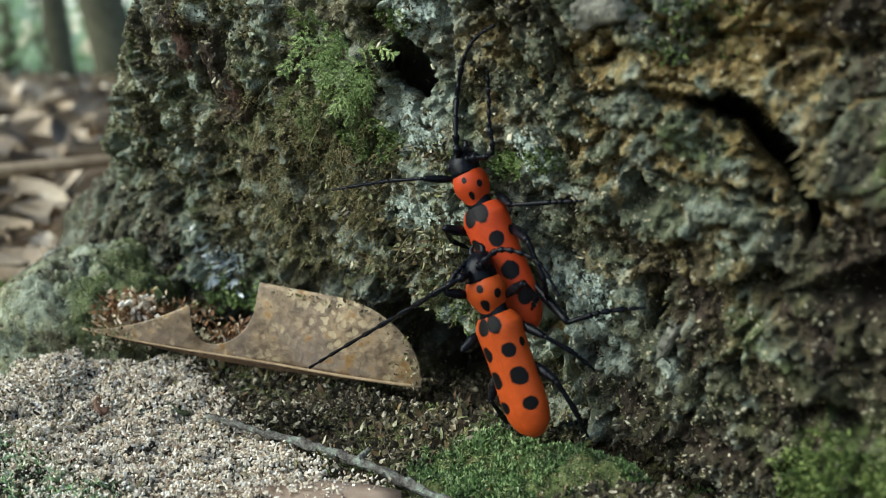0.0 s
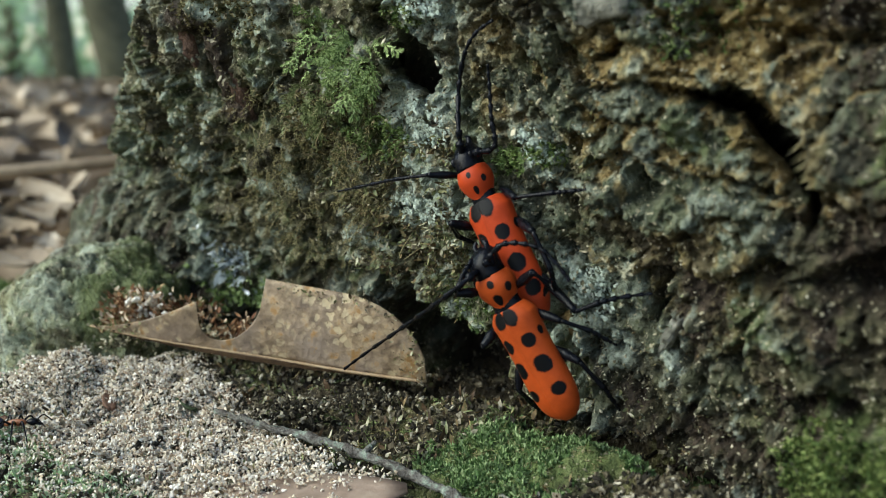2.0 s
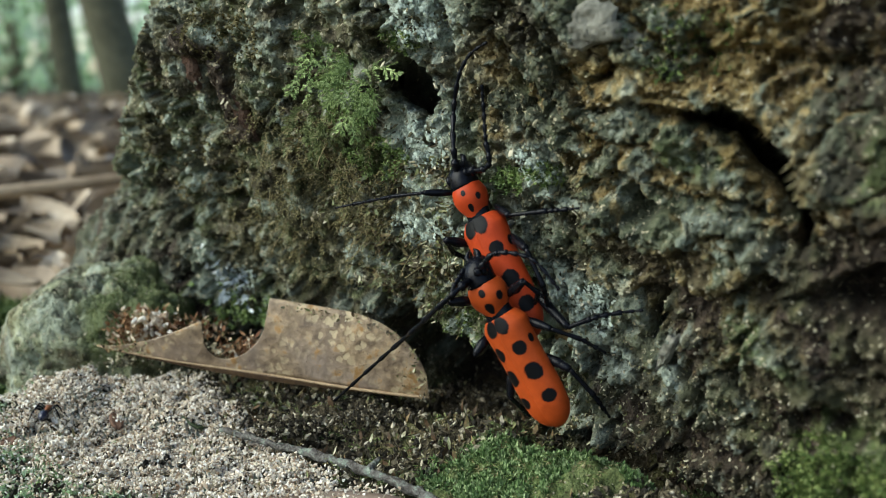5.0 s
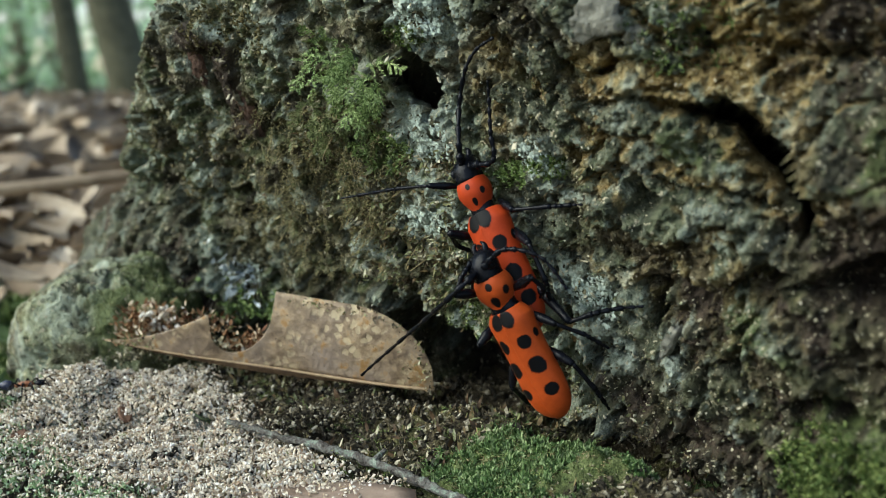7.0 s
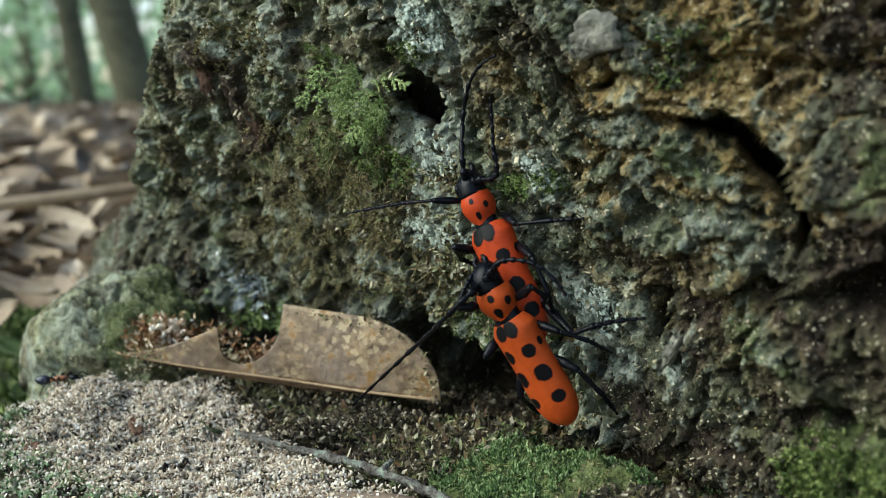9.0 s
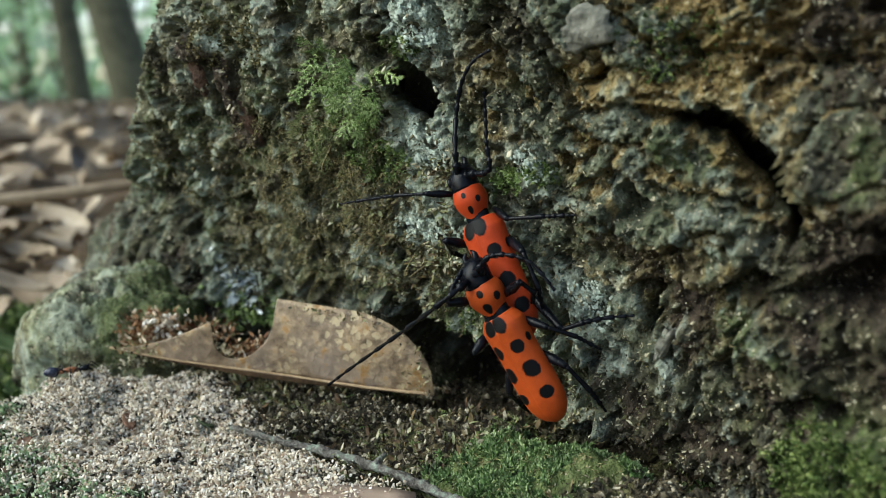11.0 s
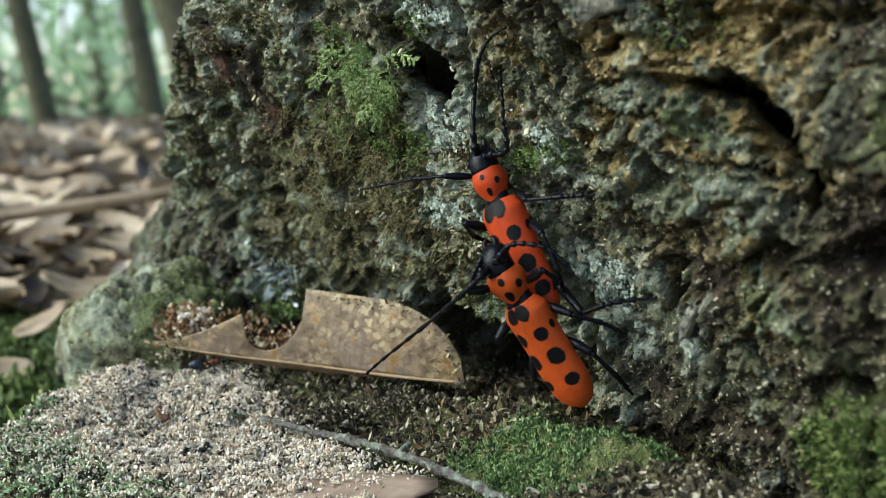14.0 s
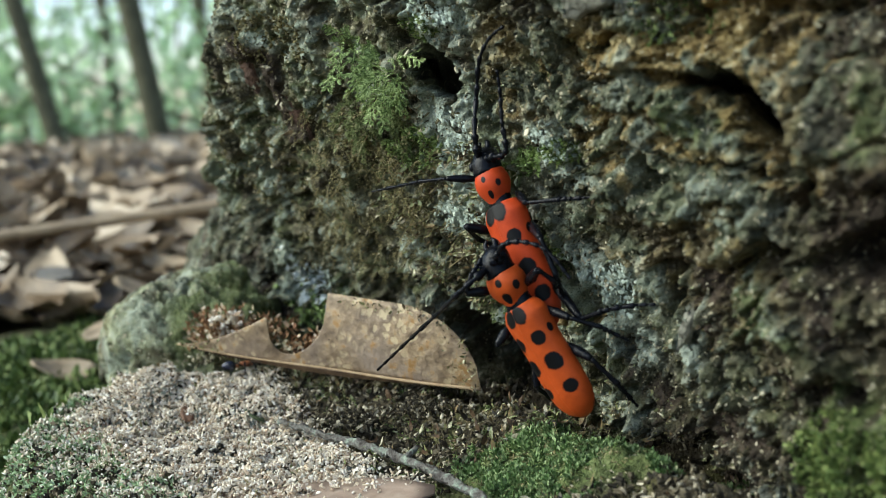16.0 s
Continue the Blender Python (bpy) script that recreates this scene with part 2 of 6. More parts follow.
# upper rim of the deep hollow, and how far its floor runs below the rim
RIM_U, RIM_Z, FLOOR = [45.4, 46.8, 47.8, 48.5, 48.9, 50.0, 50.8, 51.1], [41.6, 41.9, 42.5, 41.3, 40.5, 38.8, 37.6, 33.0], [0.8, 2.2, 4.0, 4.6, 5.0, 6.0, 6.6, 4.0]


def build_trunk():
    u = np.concatenate([np.linspace(-150, -40, 36), np.linspace(-39, -14, 60), np.linspace(-13.8, 66, 900), np.linspace(66.6, 209, 60)])
    z = np.concatenate([np.linspace(-40, -13, 14), np.linspace(-12.8, 64, 400), 64 + np.geomspace(0.6, 8500, 80)])
    U, Z = np.meshgrid(u, z)
    R = trunk_radius(U, Z)
    X, Y = trunk_xy(U, Z, R)
    P = np.stack([X, Y, Z], -1).reshape(-1, 3)
    tu = np.gradient(np.stack([X, Y, Z], -1), axis=1)
    tz = np.gradient(np.stack([X, Y, Z], -1), axis=0)
    N = np.cross(tu, tz).reshape(-1, 3)
    N /= np.linalg.norm(N, axis=1, keepdims=True)
    N *= np.sign((N[:, 0] * (P[:, 0] - AXIS_X) + N[:, 1] * (P[:, 1] - AXIS_Y)))[:, None]
    uf, zf = U.ravel(), Z.ravel()
    wob, wob2 = fbm(P, 6, 3, seed=5), fbm(P, 7, 3, seed=9)
    uw, zw = uf + 0.7 * wob, zf + 1.6 * wob2
    ul, zl = uf + 0.35 * wob, zf + 0.8 * wob2
    right = step(33, 40, uw + 0.12 * (zf - 25))
    n1, n2, n3 = fbm(P, 5, 4, 0.6, seed=101), fbm(P, 1.6, 3, 0.6, seed=111), fbm(P, 3.5, 3, 0.6, seed=143)
    fine = fbm(P, 0.9, 3, 0.65, seed=91)
    # right flank: a grey crust broken into ragged plates over crumbling ochre, cut by slanting joints; left: lumpy crust with crevices
    W = np.stack([uf * 2.4 + 1.2 * wob, zf + 1.2 * wob2 + 0.35 * uf, np.zeros(len(uf))], 1)
    f1, f2, cell = worley(W * np.array([0.1, 0.135, 1.0]) + 3.1, 31)
    joint = np.exp(-((f2 - f1) / 0.06) ** 2)
    q = fbm(W * np.array([1.0, 1.25, 1.0]), 5.2, 5, 0.68, seed=33) + 0.55 * (cell - 0.5) - 0.25 * joint + 0.12 * n2
    plate = step(-0.04, 0.1, q)
    crumble = np.clip(blob(uw, zw, 44.5, 37.5, 5.6, 6.0, 0.5) + blob(uw, zw, 49.0, 45.0, 6.0, 3.0, 0.5) + 0.6, 0, 1)
    pit = step(0.22, 0.5, fbm(P * np.array([1.0, 1.0, 1.5]), 1.7, 3, 0.6, seed=76))
    rock = 1.0 * plate - 0.9 * joint + 0.9 * (cell - 0.5) - 1.3 * pit * crumble * (1 - 0.6 * plate) + 0.5 * n3 * (1 - 0.4 * plate) + 0.75 * n2 + 0.45 * fine - 0.7 * step(0.15, 0.6, -q)
    k1, _, _ = worley(P / 3.2 + 0.5 * np.stack([wob, wob, -wob], 1), 61)
    crust = 0.4 * (0.55 - k1) + 0.9 * fbm(P, 4.4, 4, 0.66, seed=71) + 0.9 * (0.5 - 1.6 * np.abs(fbm(P, 7, 4, 0.6, seed=74))) - 3.0 * step(0.22, 0.5, fbm(P, 3.8, 3, 0.6, seed=73)) + 0.4 * fine + 0.45 * n2
    d = 1.3 * fbm(P, 16, 3, seed=81) + right * rock + (1 - right) * crust
    slow = vnoise(P / 4.0, 77)
    scar = 1 - step(1.3, 3.0, line_dist(ul, zf, [(18.2, 50.5), (20.2, 47.5), (19.2, 42.6), (18.8, 37.0)]))
    d = d * (1 - 0.8 * scar) + scar * (0.8 * n3 + 0.3 * n2 - 0.6)
    for cu, cz, ru, rz, tall in LUMPS:
        d = d + tall * blob(ul, zl, cu, cz, ru, rz, 0.3)
    # overhanging rim and the deep hollow under it
    s = np.interp(uf + 0.12 * slow, RIM_U, RIM_Z) + 0.35 * n2 - zf
    floor = np.interp(uf, RIM_U, FLOOR)
    inside = step(45.2, 46.2, uf) * (1 - step(50.9, 51.6, uf + 0.05 * n2))
    hole = inside * step(0.0, 0.45, s) * (1 - step(0.3 * floor, floor * 1.15, s))
    d = d + 1.6 * (1 - step(0.6, 2.4, line_dist(uf + 0.2 * slow, zf, [(43.5, 43.6), (46.8, 43.0), (47.8, 43.6), (49.4, 41.6), (51.2, 39.0), (51.9, 35.0)])))
    d = d * (1 - hole) - 24 * hole
    rim_line = np.zeros(len(uf))
    for pts, tall, reach in LEDGES:
        us = [p[0] for p in pts]
        s = zf + 0.7 * n3 - np.interp(uf + 0.3 * slow, us, [p[1] for p in pts])
        inside = step(us[0] - 0.8, us[0] + 0.8, uf) * (1 - step(us[-1] - 0.8, us[-1] + 0.8, uf))
        above = step(-0.15, 0.3, s) * (1 - step(0.4 * reach, reach, s))
        below = step(-0.8 * reach, -0.1, s) * (1 - step(-0.15, 0.3, s))
        d = d + inside * tall * (0.9 * above - 1.1 * below)
        rim_line = np.maximum(rim_line, inside * (1 - step(0.2, 1.6, np.abs(s - 0.7))))
    for pts, deep, wide in CRACKS_AND_GROOVE:
        d = d - deep * (1 - step(0.3 * wide, 1.6 * wide, line_dist(uf + 0.25 * wob, zf, pts)))
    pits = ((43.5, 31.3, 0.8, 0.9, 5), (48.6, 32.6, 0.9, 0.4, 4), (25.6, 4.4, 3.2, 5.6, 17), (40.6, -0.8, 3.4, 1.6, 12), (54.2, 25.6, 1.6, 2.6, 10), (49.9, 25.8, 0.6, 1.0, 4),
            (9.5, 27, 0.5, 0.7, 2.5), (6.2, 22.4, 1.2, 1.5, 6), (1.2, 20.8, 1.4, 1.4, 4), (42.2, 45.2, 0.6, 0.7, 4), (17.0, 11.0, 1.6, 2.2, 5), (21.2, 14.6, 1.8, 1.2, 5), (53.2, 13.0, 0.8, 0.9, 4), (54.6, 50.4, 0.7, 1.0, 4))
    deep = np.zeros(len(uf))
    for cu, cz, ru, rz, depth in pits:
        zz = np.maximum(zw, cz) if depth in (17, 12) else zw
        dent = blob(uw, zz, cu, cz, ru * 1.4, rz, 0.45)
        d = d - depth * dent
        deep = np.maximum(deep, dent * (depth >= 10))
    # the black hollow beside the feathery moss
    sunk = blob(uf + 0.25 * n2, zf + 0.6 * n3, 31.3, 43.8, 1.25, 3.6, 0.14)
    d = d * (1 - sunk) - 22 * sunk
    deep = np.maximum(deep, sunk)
    # the foot widens to the left, down to the root
    d = d + 13.0 * step(27, 6, zf) * step(13, 3, uf) * step(-60, -30, uf) * (1 + 0.25 * wob)
    far = step(66, 90, uf) + step(-14, -30, uf)
    d = np.clip(d, -26, 15)
    d = d * (1 - 0.5 * np.clip(far, 0, 1))
    lean = 0.6 * N + np.array([0.0, -0.4, 0.0])
    lean /= np.linalg.norm(lean, axis=1, keepdims=True)
    side = step(66, 90, uf) + step(5, -10, uf)
    lean = lean * (1 - side[:, None]) + N * side[:, None]
    # the hollows run straight in and downwards
    sink = np.maximum(0.6 * hole, sunk)[:, None]
    lean = lean * (1 - sink) + np.array([0.0, -1.0, 0.32]) * sink
    Q = P + lean * d[:, None]
    # colour regions
    ochre_zone = 0.9 * step(38.5, 41, uw) * step(28, 33, zw) + 0.6 * step(38, 44, uw) * step(12, 20, zw) + 0.7 * blob(uw, zw, 35.5, 46, 1.6, 4) + 0.8 * blob(uw, zw, 36.0, 39, 1.2, 3)
    bare = step(0.16, -0.06, q)
    ochre = np.clip(ochre_zone * np.maximum(bare * step(-0.75, 0.1, n2 + 0.5 * n3 + 0.25), 0.9 * step(0.5, 0.75, joint) * step(-0.3, 0.2, n3)), 0, 1)
    ochre = np.maximum(ochre, 0.95 * (1 - step(0.6, 2.4, line_dist(uw, zw, [(41, 42.4), (43.5, 43.6), (46.8, 43.2), (48.2, 43.4), (49.8, 41.0), (51.6, 38.6), (51.8, 34), (53.4, 32.0), (55.5, 31.4)]))) * step(-0.7, 0.1, n2))
    ochre = np.maximum(ochre, 0.9 * (1 - step(0.25, 0.9, line_dist(uf + 0.2 * n2, zf, [(37.4, 46.6), (38.1, 43.7), (38.7, 41.8)]))))
    ochre = np.maximum(ochre, 0.85 * right * rim_line * step(-0.6, 0.1, n2)) * (1 - hole)
    moss_zone = 0.48 * (1 - right) + 0.6 * blob(uw, zw, 27, 35, 4, 5) + 0.7 * blob(uw, zw, 54, 8, 4, 6) + 0.6 * blob(uw, zw, 35.8, 32.8, 2.2, 3) + 0.5 * right * (blob(uw, zw, 52.8, 37, 2.2, 5) + blob(uw, zw, 50.4, 20, 2.4, 4) + blob(uw, zw, 46.5, 36.6, 2.6, 2.0) + blob(uw, zw, 47.4, 46, 2.0, 2.0) + 0.3)
    flare = step(13, 6, uf) * step(30, 20, zf)
    moss = np.clip(moss_zone * step(-0.1, 0.6, n1 * 0.8 + 0.6 * n2 + 0.1), 0, 1) * (1 - 0.85 * ochre) * (1 - scar) * (1 - 0.6 * flare) * (1 - deep)
    lich_zone = np.zeros(len(uf))
    for cu, cz, ru, rz, k in ((30.0, 37.0, 1.9, 3.6, 1), (32.9, 52.0, 1.7, 3.6, 1), (28.6, 26.3, 2.6, 3.0, 0.85), (38.0, 17.5, 1.8, 3.6, 0.95), (39.9, 12.8, 1.6, 2.6, 0.8), (36.6, 21.5, 0.9, 2.0, 0.8), (37.4, 35.5, 0.8, 4.2, 0.85),
                              (8.4, 12.8, 1.2, 1.6, 0.9), (44.3, 13.8, 0.4, 2.6, 0.7), (33.0, 46.0, 0.9, 4.0, 0.6), (38.8, 30.6, 1.5, 0.9, 0.8), (23.4, 21.0, 1.6, 1.6, 0.7), (41.4, 49.4, 1.2, 1.4, 0.3)):
        lich_zone = np.maximum(lich_zone, k * blob(uw, zw, cu, cz, ru * 1.2, rz * 1.2, 0.6))
    lichen = np.clip(lich_zone * step(-0.85, -0.05, n1 * 0.5 + n2) + 0.5 * step(0.55, 0.9, n1 + 0.4 * n2) * (1 - right) + 0.4 * right * plate * step(0.2, 0.6, fbm(P, 2.2, 4, 0.65, seed=144)) * step(53, 48, uw), 0, 1)
    lichen = np.clip(lichen + 0.5 * (1 - right) * step(0.25, 0.6, 0.5 * n2 - n3), 0, 1) * (1 - scar) * (1 - 0.5 * flare) * (1 - hole) * (1 - deep)
    grey = np.clip(right * (0.35 + 0.65 * plate) * (1 - 0.9 * ochre) + 0.4 * (1 - right) * step(0, 0.5, n1) + 0.7 * step(14, 8, uw) * step(34, 26, zw), 0, 0.95)
    # dark brown bark, plus shade painted in the hollow and on the right flank
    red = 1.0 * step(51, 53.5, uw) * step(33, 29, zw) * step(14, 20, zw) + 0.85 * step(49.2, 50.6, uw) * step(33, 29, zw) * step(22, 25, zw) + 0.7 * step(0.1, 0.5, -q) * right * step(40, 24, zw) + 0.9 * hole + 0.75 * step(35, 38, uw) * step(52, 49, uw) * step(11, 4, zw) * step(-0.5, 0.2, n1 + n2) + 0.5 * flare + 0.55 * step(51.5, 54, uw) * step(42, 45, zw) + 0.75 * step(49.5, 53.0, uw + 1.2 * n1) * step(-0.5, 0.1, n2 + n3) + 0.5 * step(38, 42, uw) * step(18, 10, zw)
    # dark bark with the beetles' shadow painted in, and darkness coloured into deep pits
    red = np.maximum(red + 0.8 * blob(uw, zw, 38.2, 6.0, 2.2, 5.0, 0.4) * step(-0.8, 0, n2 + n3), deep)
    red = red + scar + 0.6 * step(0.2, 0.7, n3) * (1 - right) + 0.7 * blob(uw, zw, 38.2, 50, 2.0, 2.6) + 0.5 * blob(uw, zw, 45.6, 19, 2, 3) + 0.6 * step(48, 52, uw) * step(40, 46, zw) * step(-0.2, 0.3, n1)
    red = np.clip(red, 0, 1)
    shape = U.shape
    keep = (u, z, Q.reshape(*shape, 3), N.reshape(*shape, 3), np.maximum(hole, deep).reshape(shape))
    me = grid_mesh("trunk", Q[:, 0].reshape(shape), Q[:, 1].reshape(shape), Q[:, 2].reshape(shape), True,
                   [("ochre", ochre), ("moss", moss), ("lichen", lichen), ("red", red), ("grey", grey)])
    return me, keep


tree = thing("tree_foot", "mossy foot of a forest tree with rough crumbling bark", "tree", kind="structure")
trunk_mesh, (TRUNK_U, TRUNK_Z, TRUNK_P, TRUNK_N, TRUNK_DEEP) = build_trunk()
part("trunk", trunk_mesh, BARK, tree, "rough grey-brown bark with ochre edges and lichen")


# ---- ground ----
def trunk_gap(x, y):
    """Distance outwards from the trunk's bare form at ground height."""
    dx, dy = x - AXIS_X, y - AXIS_Y
    u = np.degrees(np.arctan2(-dy, -dx))
    return np.hypot(dx, dy) - trunk_radius(u, np.zeros_like(u))


def ledge_rim(y):
    """The x at which the ledge ends."""
    return -67 + np.where(y < 141, 0.038, 0.02) * np.clip(y - 141, -45, 90) ** 2


def ground_base(x, y):
    """Height of the ground without its crumbs."""
    gap = trunk_gap(x, y)
    h = -5.5 + 5.5 * (1 - step(6, 24, gap)) - 4.5 * (1 - step(-1, 6, gap))
    rim = ledge_rim(y)
    off = np.clip(rim - x, 0, None) + np.clip(y - 200, 0, None) * step(60, 30, x)
    h = h - 14 * step(0, 9, off)
    h = h + 4.2 * blob(x, y, -43.0, 154.5, 16.0, 8.0, 0.8)
    h = h + 2.4 * blob(x, y, -61.0, 151.5, 9.0, 6.0, 0.7)
    h = h - 13 * blob(x, y, 2.0, 148.0, 8.0, 7.0, 0.5) - 9 * blob(x, y, 23.0, 129.5, 9.0, 4.5, 0.5)
    return h + 3 * step(300, 3000, np.hypot(x, y - 150))


def in_heap(x, y):
    """Whether a place lies under the heap of sawdust."""
    rim = ledge_rim(y)
    return (x > rim + 4 + 8 * step(146, 132, y) + 1.5 * np.sin(y * 0.7)) & (x < -43 + (166 - y) * 0.72 + 1.2 * np.sin(y)) & (y < 167 - 0.02 * (x + 44) ** 2) & (y > 84 + 2 * np.sin(0.4 * x))


def build_ground():
    def axis(a, b, n, far):
        core = np.linspace(a, b, n)
        tail = np.geomspace(1.0, far, 46)
        return np.concatenate([(a - tail)[::-1], core, b + tail])
    x, y = axis(-90, 56, 380, 120000.0), axis(95, 215, 300, 120000.0)
    X, Y = np.meshgrid(x, y)
    xf, yf = X.ravel(), Y.ravel()
    P = np.stack([xf, yf, np.zeros(len(xf))], 1)
    near = step(260, 150, np.hypot(xf, yf - 150))
    k1, _, _ = worley(P / 2.6, 131)
    h = ground_base(xf, yf) + (1.3 * fbm(P, 9, 3, seed=121) + near * (0.9 * (0.5 - k1) + 0.8 * fbm(P, 2.2, 3, 0.6, seed=141)))
    h = h + (1 - near) * 6 * fbm(P, 60, 3, seed=151)
    n1 = fbm(P, 7, 4, 0.6, seed=161)
    gap = trunk_gap(xf, yf)
    moss = np.clip(blob(xf, yf, 14, 122, 17, 10, 0.4) + 0.35 * step(0.1, 0.7, n1) * near + 0.7 * step(-58, -68, xf) * near, 0, 1)
    zero = np.zeros(len(xf))
    heap = in_heap(xf, yf) * 1.0
    me = grid_mesh("ground", X, Y, h.reshape(X.shape), False,
                     [("ochre", zero + 0.25 * step(0, 0.6, n1)), ("moss", moss * (1 - heap)), ("lichen", 0.7 * heap), ("red", 0.2 * step(0.2, 0.8, -n1)), ("grey", zero)])
    return me, (x, y, h.reshape(X.shape))


ground_mesh, (GROUND_X, GROUND_Y, GROUND_H) = build_ground()
ground = part("ground", ground_mesh, SOIL)
tagged(ground, "dark crumbly forest soil with moss at the foot of a tree", "ground", kind="structure")
# ---- helpers for many small pieces ----
rng = np.random.default_rng(7)


def batch(name, verts, tris, mats, places, smooth=False):
    """One mesh of many copies of a small form, each with its own 3 x 3 matrix and place (millimetres)."""
    v = np.asarray(verts, float)
    t = np.asarray(tris, np.int64)
    co = (np.einsum("nij,kj->nki", mats, v) + places[:, None, :]).reshape(-1, 3) * 0.001
    idx = (t[None] + (np.arange(len(places)) * len(v))[:, None, None]).reshape(-1, 3)
    me = bpy.data.meshes.new(name)
    me.vertices.add(len(co))
    me.vertices.foreach_set("co", co.ravel())
    me.loops.add(idx.size)
    me.loops.foreach_set("vertex_index", idx.ravel().astype(np.int32))
    me.polygons.add(len(idx))
    me.polygons.foreach_set("loop_start", np.arange(0, idx.size, 3, dtype=np.int32))
    me.polygons.foreach_set("use_smooth", np.full(len(idx), smooth))
    me.update(calc_edges=True)
    return me


def turns(n):
    """Random rotations."""
    q = rng.normal(size=(n, 4))
    q /= np.linalg.norm(q, axis=1, keepdims=True)
    w, x, y, z = q.T
    return np.stack([1 - 2 * (y * y + z * z), 2 * (x * y - z * w), 2 * (x * z + y * w), 2 * (x * y + z * w), 1 - 2 * (x * x + z * z), 2 * (y * z - x * w),
                     2 * (x * z - y * w), 2 * (y * z + x * w), 1 - 2 * (x * x + y * y)], 1).reshape(n, 3, 3)


def facing(dirs, ups):
    """Matrices whose y axis is dirs and whose z axis is near ups."""
    d = dirs / np.linalg.norm(dirs, axis=1, keepdims=True)
    x = np.cross(d, ups)
    x /= np.linalg.norm(x, axis=1, keepdims=True) + 1e-9
    return np.stack([x, d, np.cross(x, d)], 2)


CRUMB = ([(-0.5, -0.25, -0.3), (0.35, -0.42, -0.2), (0.5, 0.3, -0.32), (-0.2, 0.5, -0.15), (-0.3, -0.15, 0.34), (0.12, -0.45, 0.22), (0.42, 0.1, 0.3), (-0.45, 0.3, 0.18)],
         [(0, 2, 1), (0, 3, 2), (4, 5, 6), (4, 6, 7), (0, 1, 5), (0, 5, 4), (1, 2, 6), (1, 6, 5), (2, 3, 7), (2, 7, 6), (3, 0, 4), (3, 4, 7)])
BLADE = ([(0, 0, 0), (-0.5, 0.35, 0.06), (0, 0.4, -0.05), (0.5, 0.35, 0.06), (-0.3, 0.75, 0.1), (0.3, 0.75, 0.1), (0, 1, 0.16)],
         [(0, 2, 1), (0, 3, 2), (1, 2, 4), (2, 3, 5), (2, 5, 4), (4, 5, 6)])


def crumbs(name, places, sizes, stretch=1.5):
    n = len(places)
    s = np.stack([sizes * rng.uniform(0.7, stretch, n), sizes * rng.uniform(0.5, 1.0, n), sizes * rng.uniform(0.35, 0.8, n)], 1)
    return batch(name, *CRUMB, turns(n) * s[:, None, :], places)


def tube(points, radii, sides=7, bend=3):
    """A tapering tube along a smooth line through the points: vertices and faces."""
    pts = [Vector(p) for p in points]
    line, rad = [], []
    for i in range(len(pts) - 1):
        p0, p1, p2, p3 = pts[max(i - 1, 0)], pts[i], pts[i + 1], pts[min(i + 2, len(pts) - 1)]
        for k in range(bend):
            t = k / bend
            line.append(0.5 * (2 * p1 + (p2 - p0) * t + (2 * p0 - 5 * p1 + 4 * p2 - p3) * t * t + (3 * p1 - p0 - 3 * p2 + p3) * t ** 3))
            rad.append(radii[i] * (1 - t) + radii[i + 1] * t)
    line.append(pts[-1])
    rad.append(radii[-1])
    verts, faces = [], []
    for i, (p, r) in enumerate(zip(line, rad)):
        d = (line[min(i + 1, len(line) - 1)] - line[max(i - 1, 0)]).normalized()
        a = d.cross(Vector((0.31, 0.87, 0.38))).normalized()
        b = d.cross(a)
        for k in range(sides):
            w = 2 * math.pi * k / sides
            verts.append(p + (a * math.cos(w) + b * math.sin(w)) * r)
    for i in range(len(line) - 1):
        for k in range(sides):
            j, m = i * sides + k, i * sides + (k + 1) % sides
            faces.append((j, m, m + sides, j + sides))
    faces.append(tuple(range(sides))[::-1])
    faces.append(tuple(len(verts) - sides + k for k in range(sides)))
    return verts, faces


def on_trunk(u, z, out=0.0):
    """Places on the finished bark, and their outward directions; in the hollows they sink into the wood."""
    i = np.clip(np.searchsorted(TRUNK_Z, z), 0, len(TRUNK_Z) - 1)
    j = np.clip(np.searchsorted(TRUNK_U, u), 0, len(TRUNK_U) - 1)
    n = TRUNK_N[i, j]
    return TRUNK_P[i, j] + n * np.reshape(out - 6.0 * (TRUNK_DEEP[i, j] > 0.15), (-1, 1)), n


def on_ground(x, y, out=0.0):
    i = np.clip(np.searchsorted(GROUND_Y, y), 0, len(GROUND_Y) - 1)
    j = np.clip(np.searchsorted(GROUND_X, x), 0, len(GROUND_X) - 1)
    return np.stack([x, y, GROUND_H[i, j] + out], 1)


def around_blob(n, cx, cy, rx, ry):
    """n places in an ellipse, denser in its middle."""
    r, a = np.sqrt(rng.uniform(0, 1, n)) * rng.uniform(0.75, 1.0, n), rng.uniform(0, 2 * math.pi, n)
    return cx + rx * r * np.cos(a), cy + ry * r * np.sin(a)


# ---- materials of the small things ----
SAWDUST = plain("sawdust", [(0.05, (0.22, 0.15, 0.1)), (0.22, (0.52, 0.41, 0.29)), (0.42, (0.72, 0.64, 0.5)), (0.6, (0.7, 0.6, 0.48)), (0.8, (0.87, 0.82, 0.73))], 1.0, 0.85, 0.2, 0.1, 0.9)
DEBRIS = plain("bark_debris", [(0.15, (0.034, 0.031, 0.018)), (0.45, (0.11, 0.098, 0.055)), (0.7, (0.27, 0.24, 0.145)), (0.9, (0.58, 0.53, 0.39))], 1.2, 0.8, 0.25, 0.1, 0.9)
GREEN = plain("moss_green", [(0.2, (0.035, 0.06, 0.014)), (0.5, (0.1, 0.155, 0.04)), (0.8, (0.25, 0.3, 0.1))], 2.5, 0.6, 0.3, 0.05, 0.7)
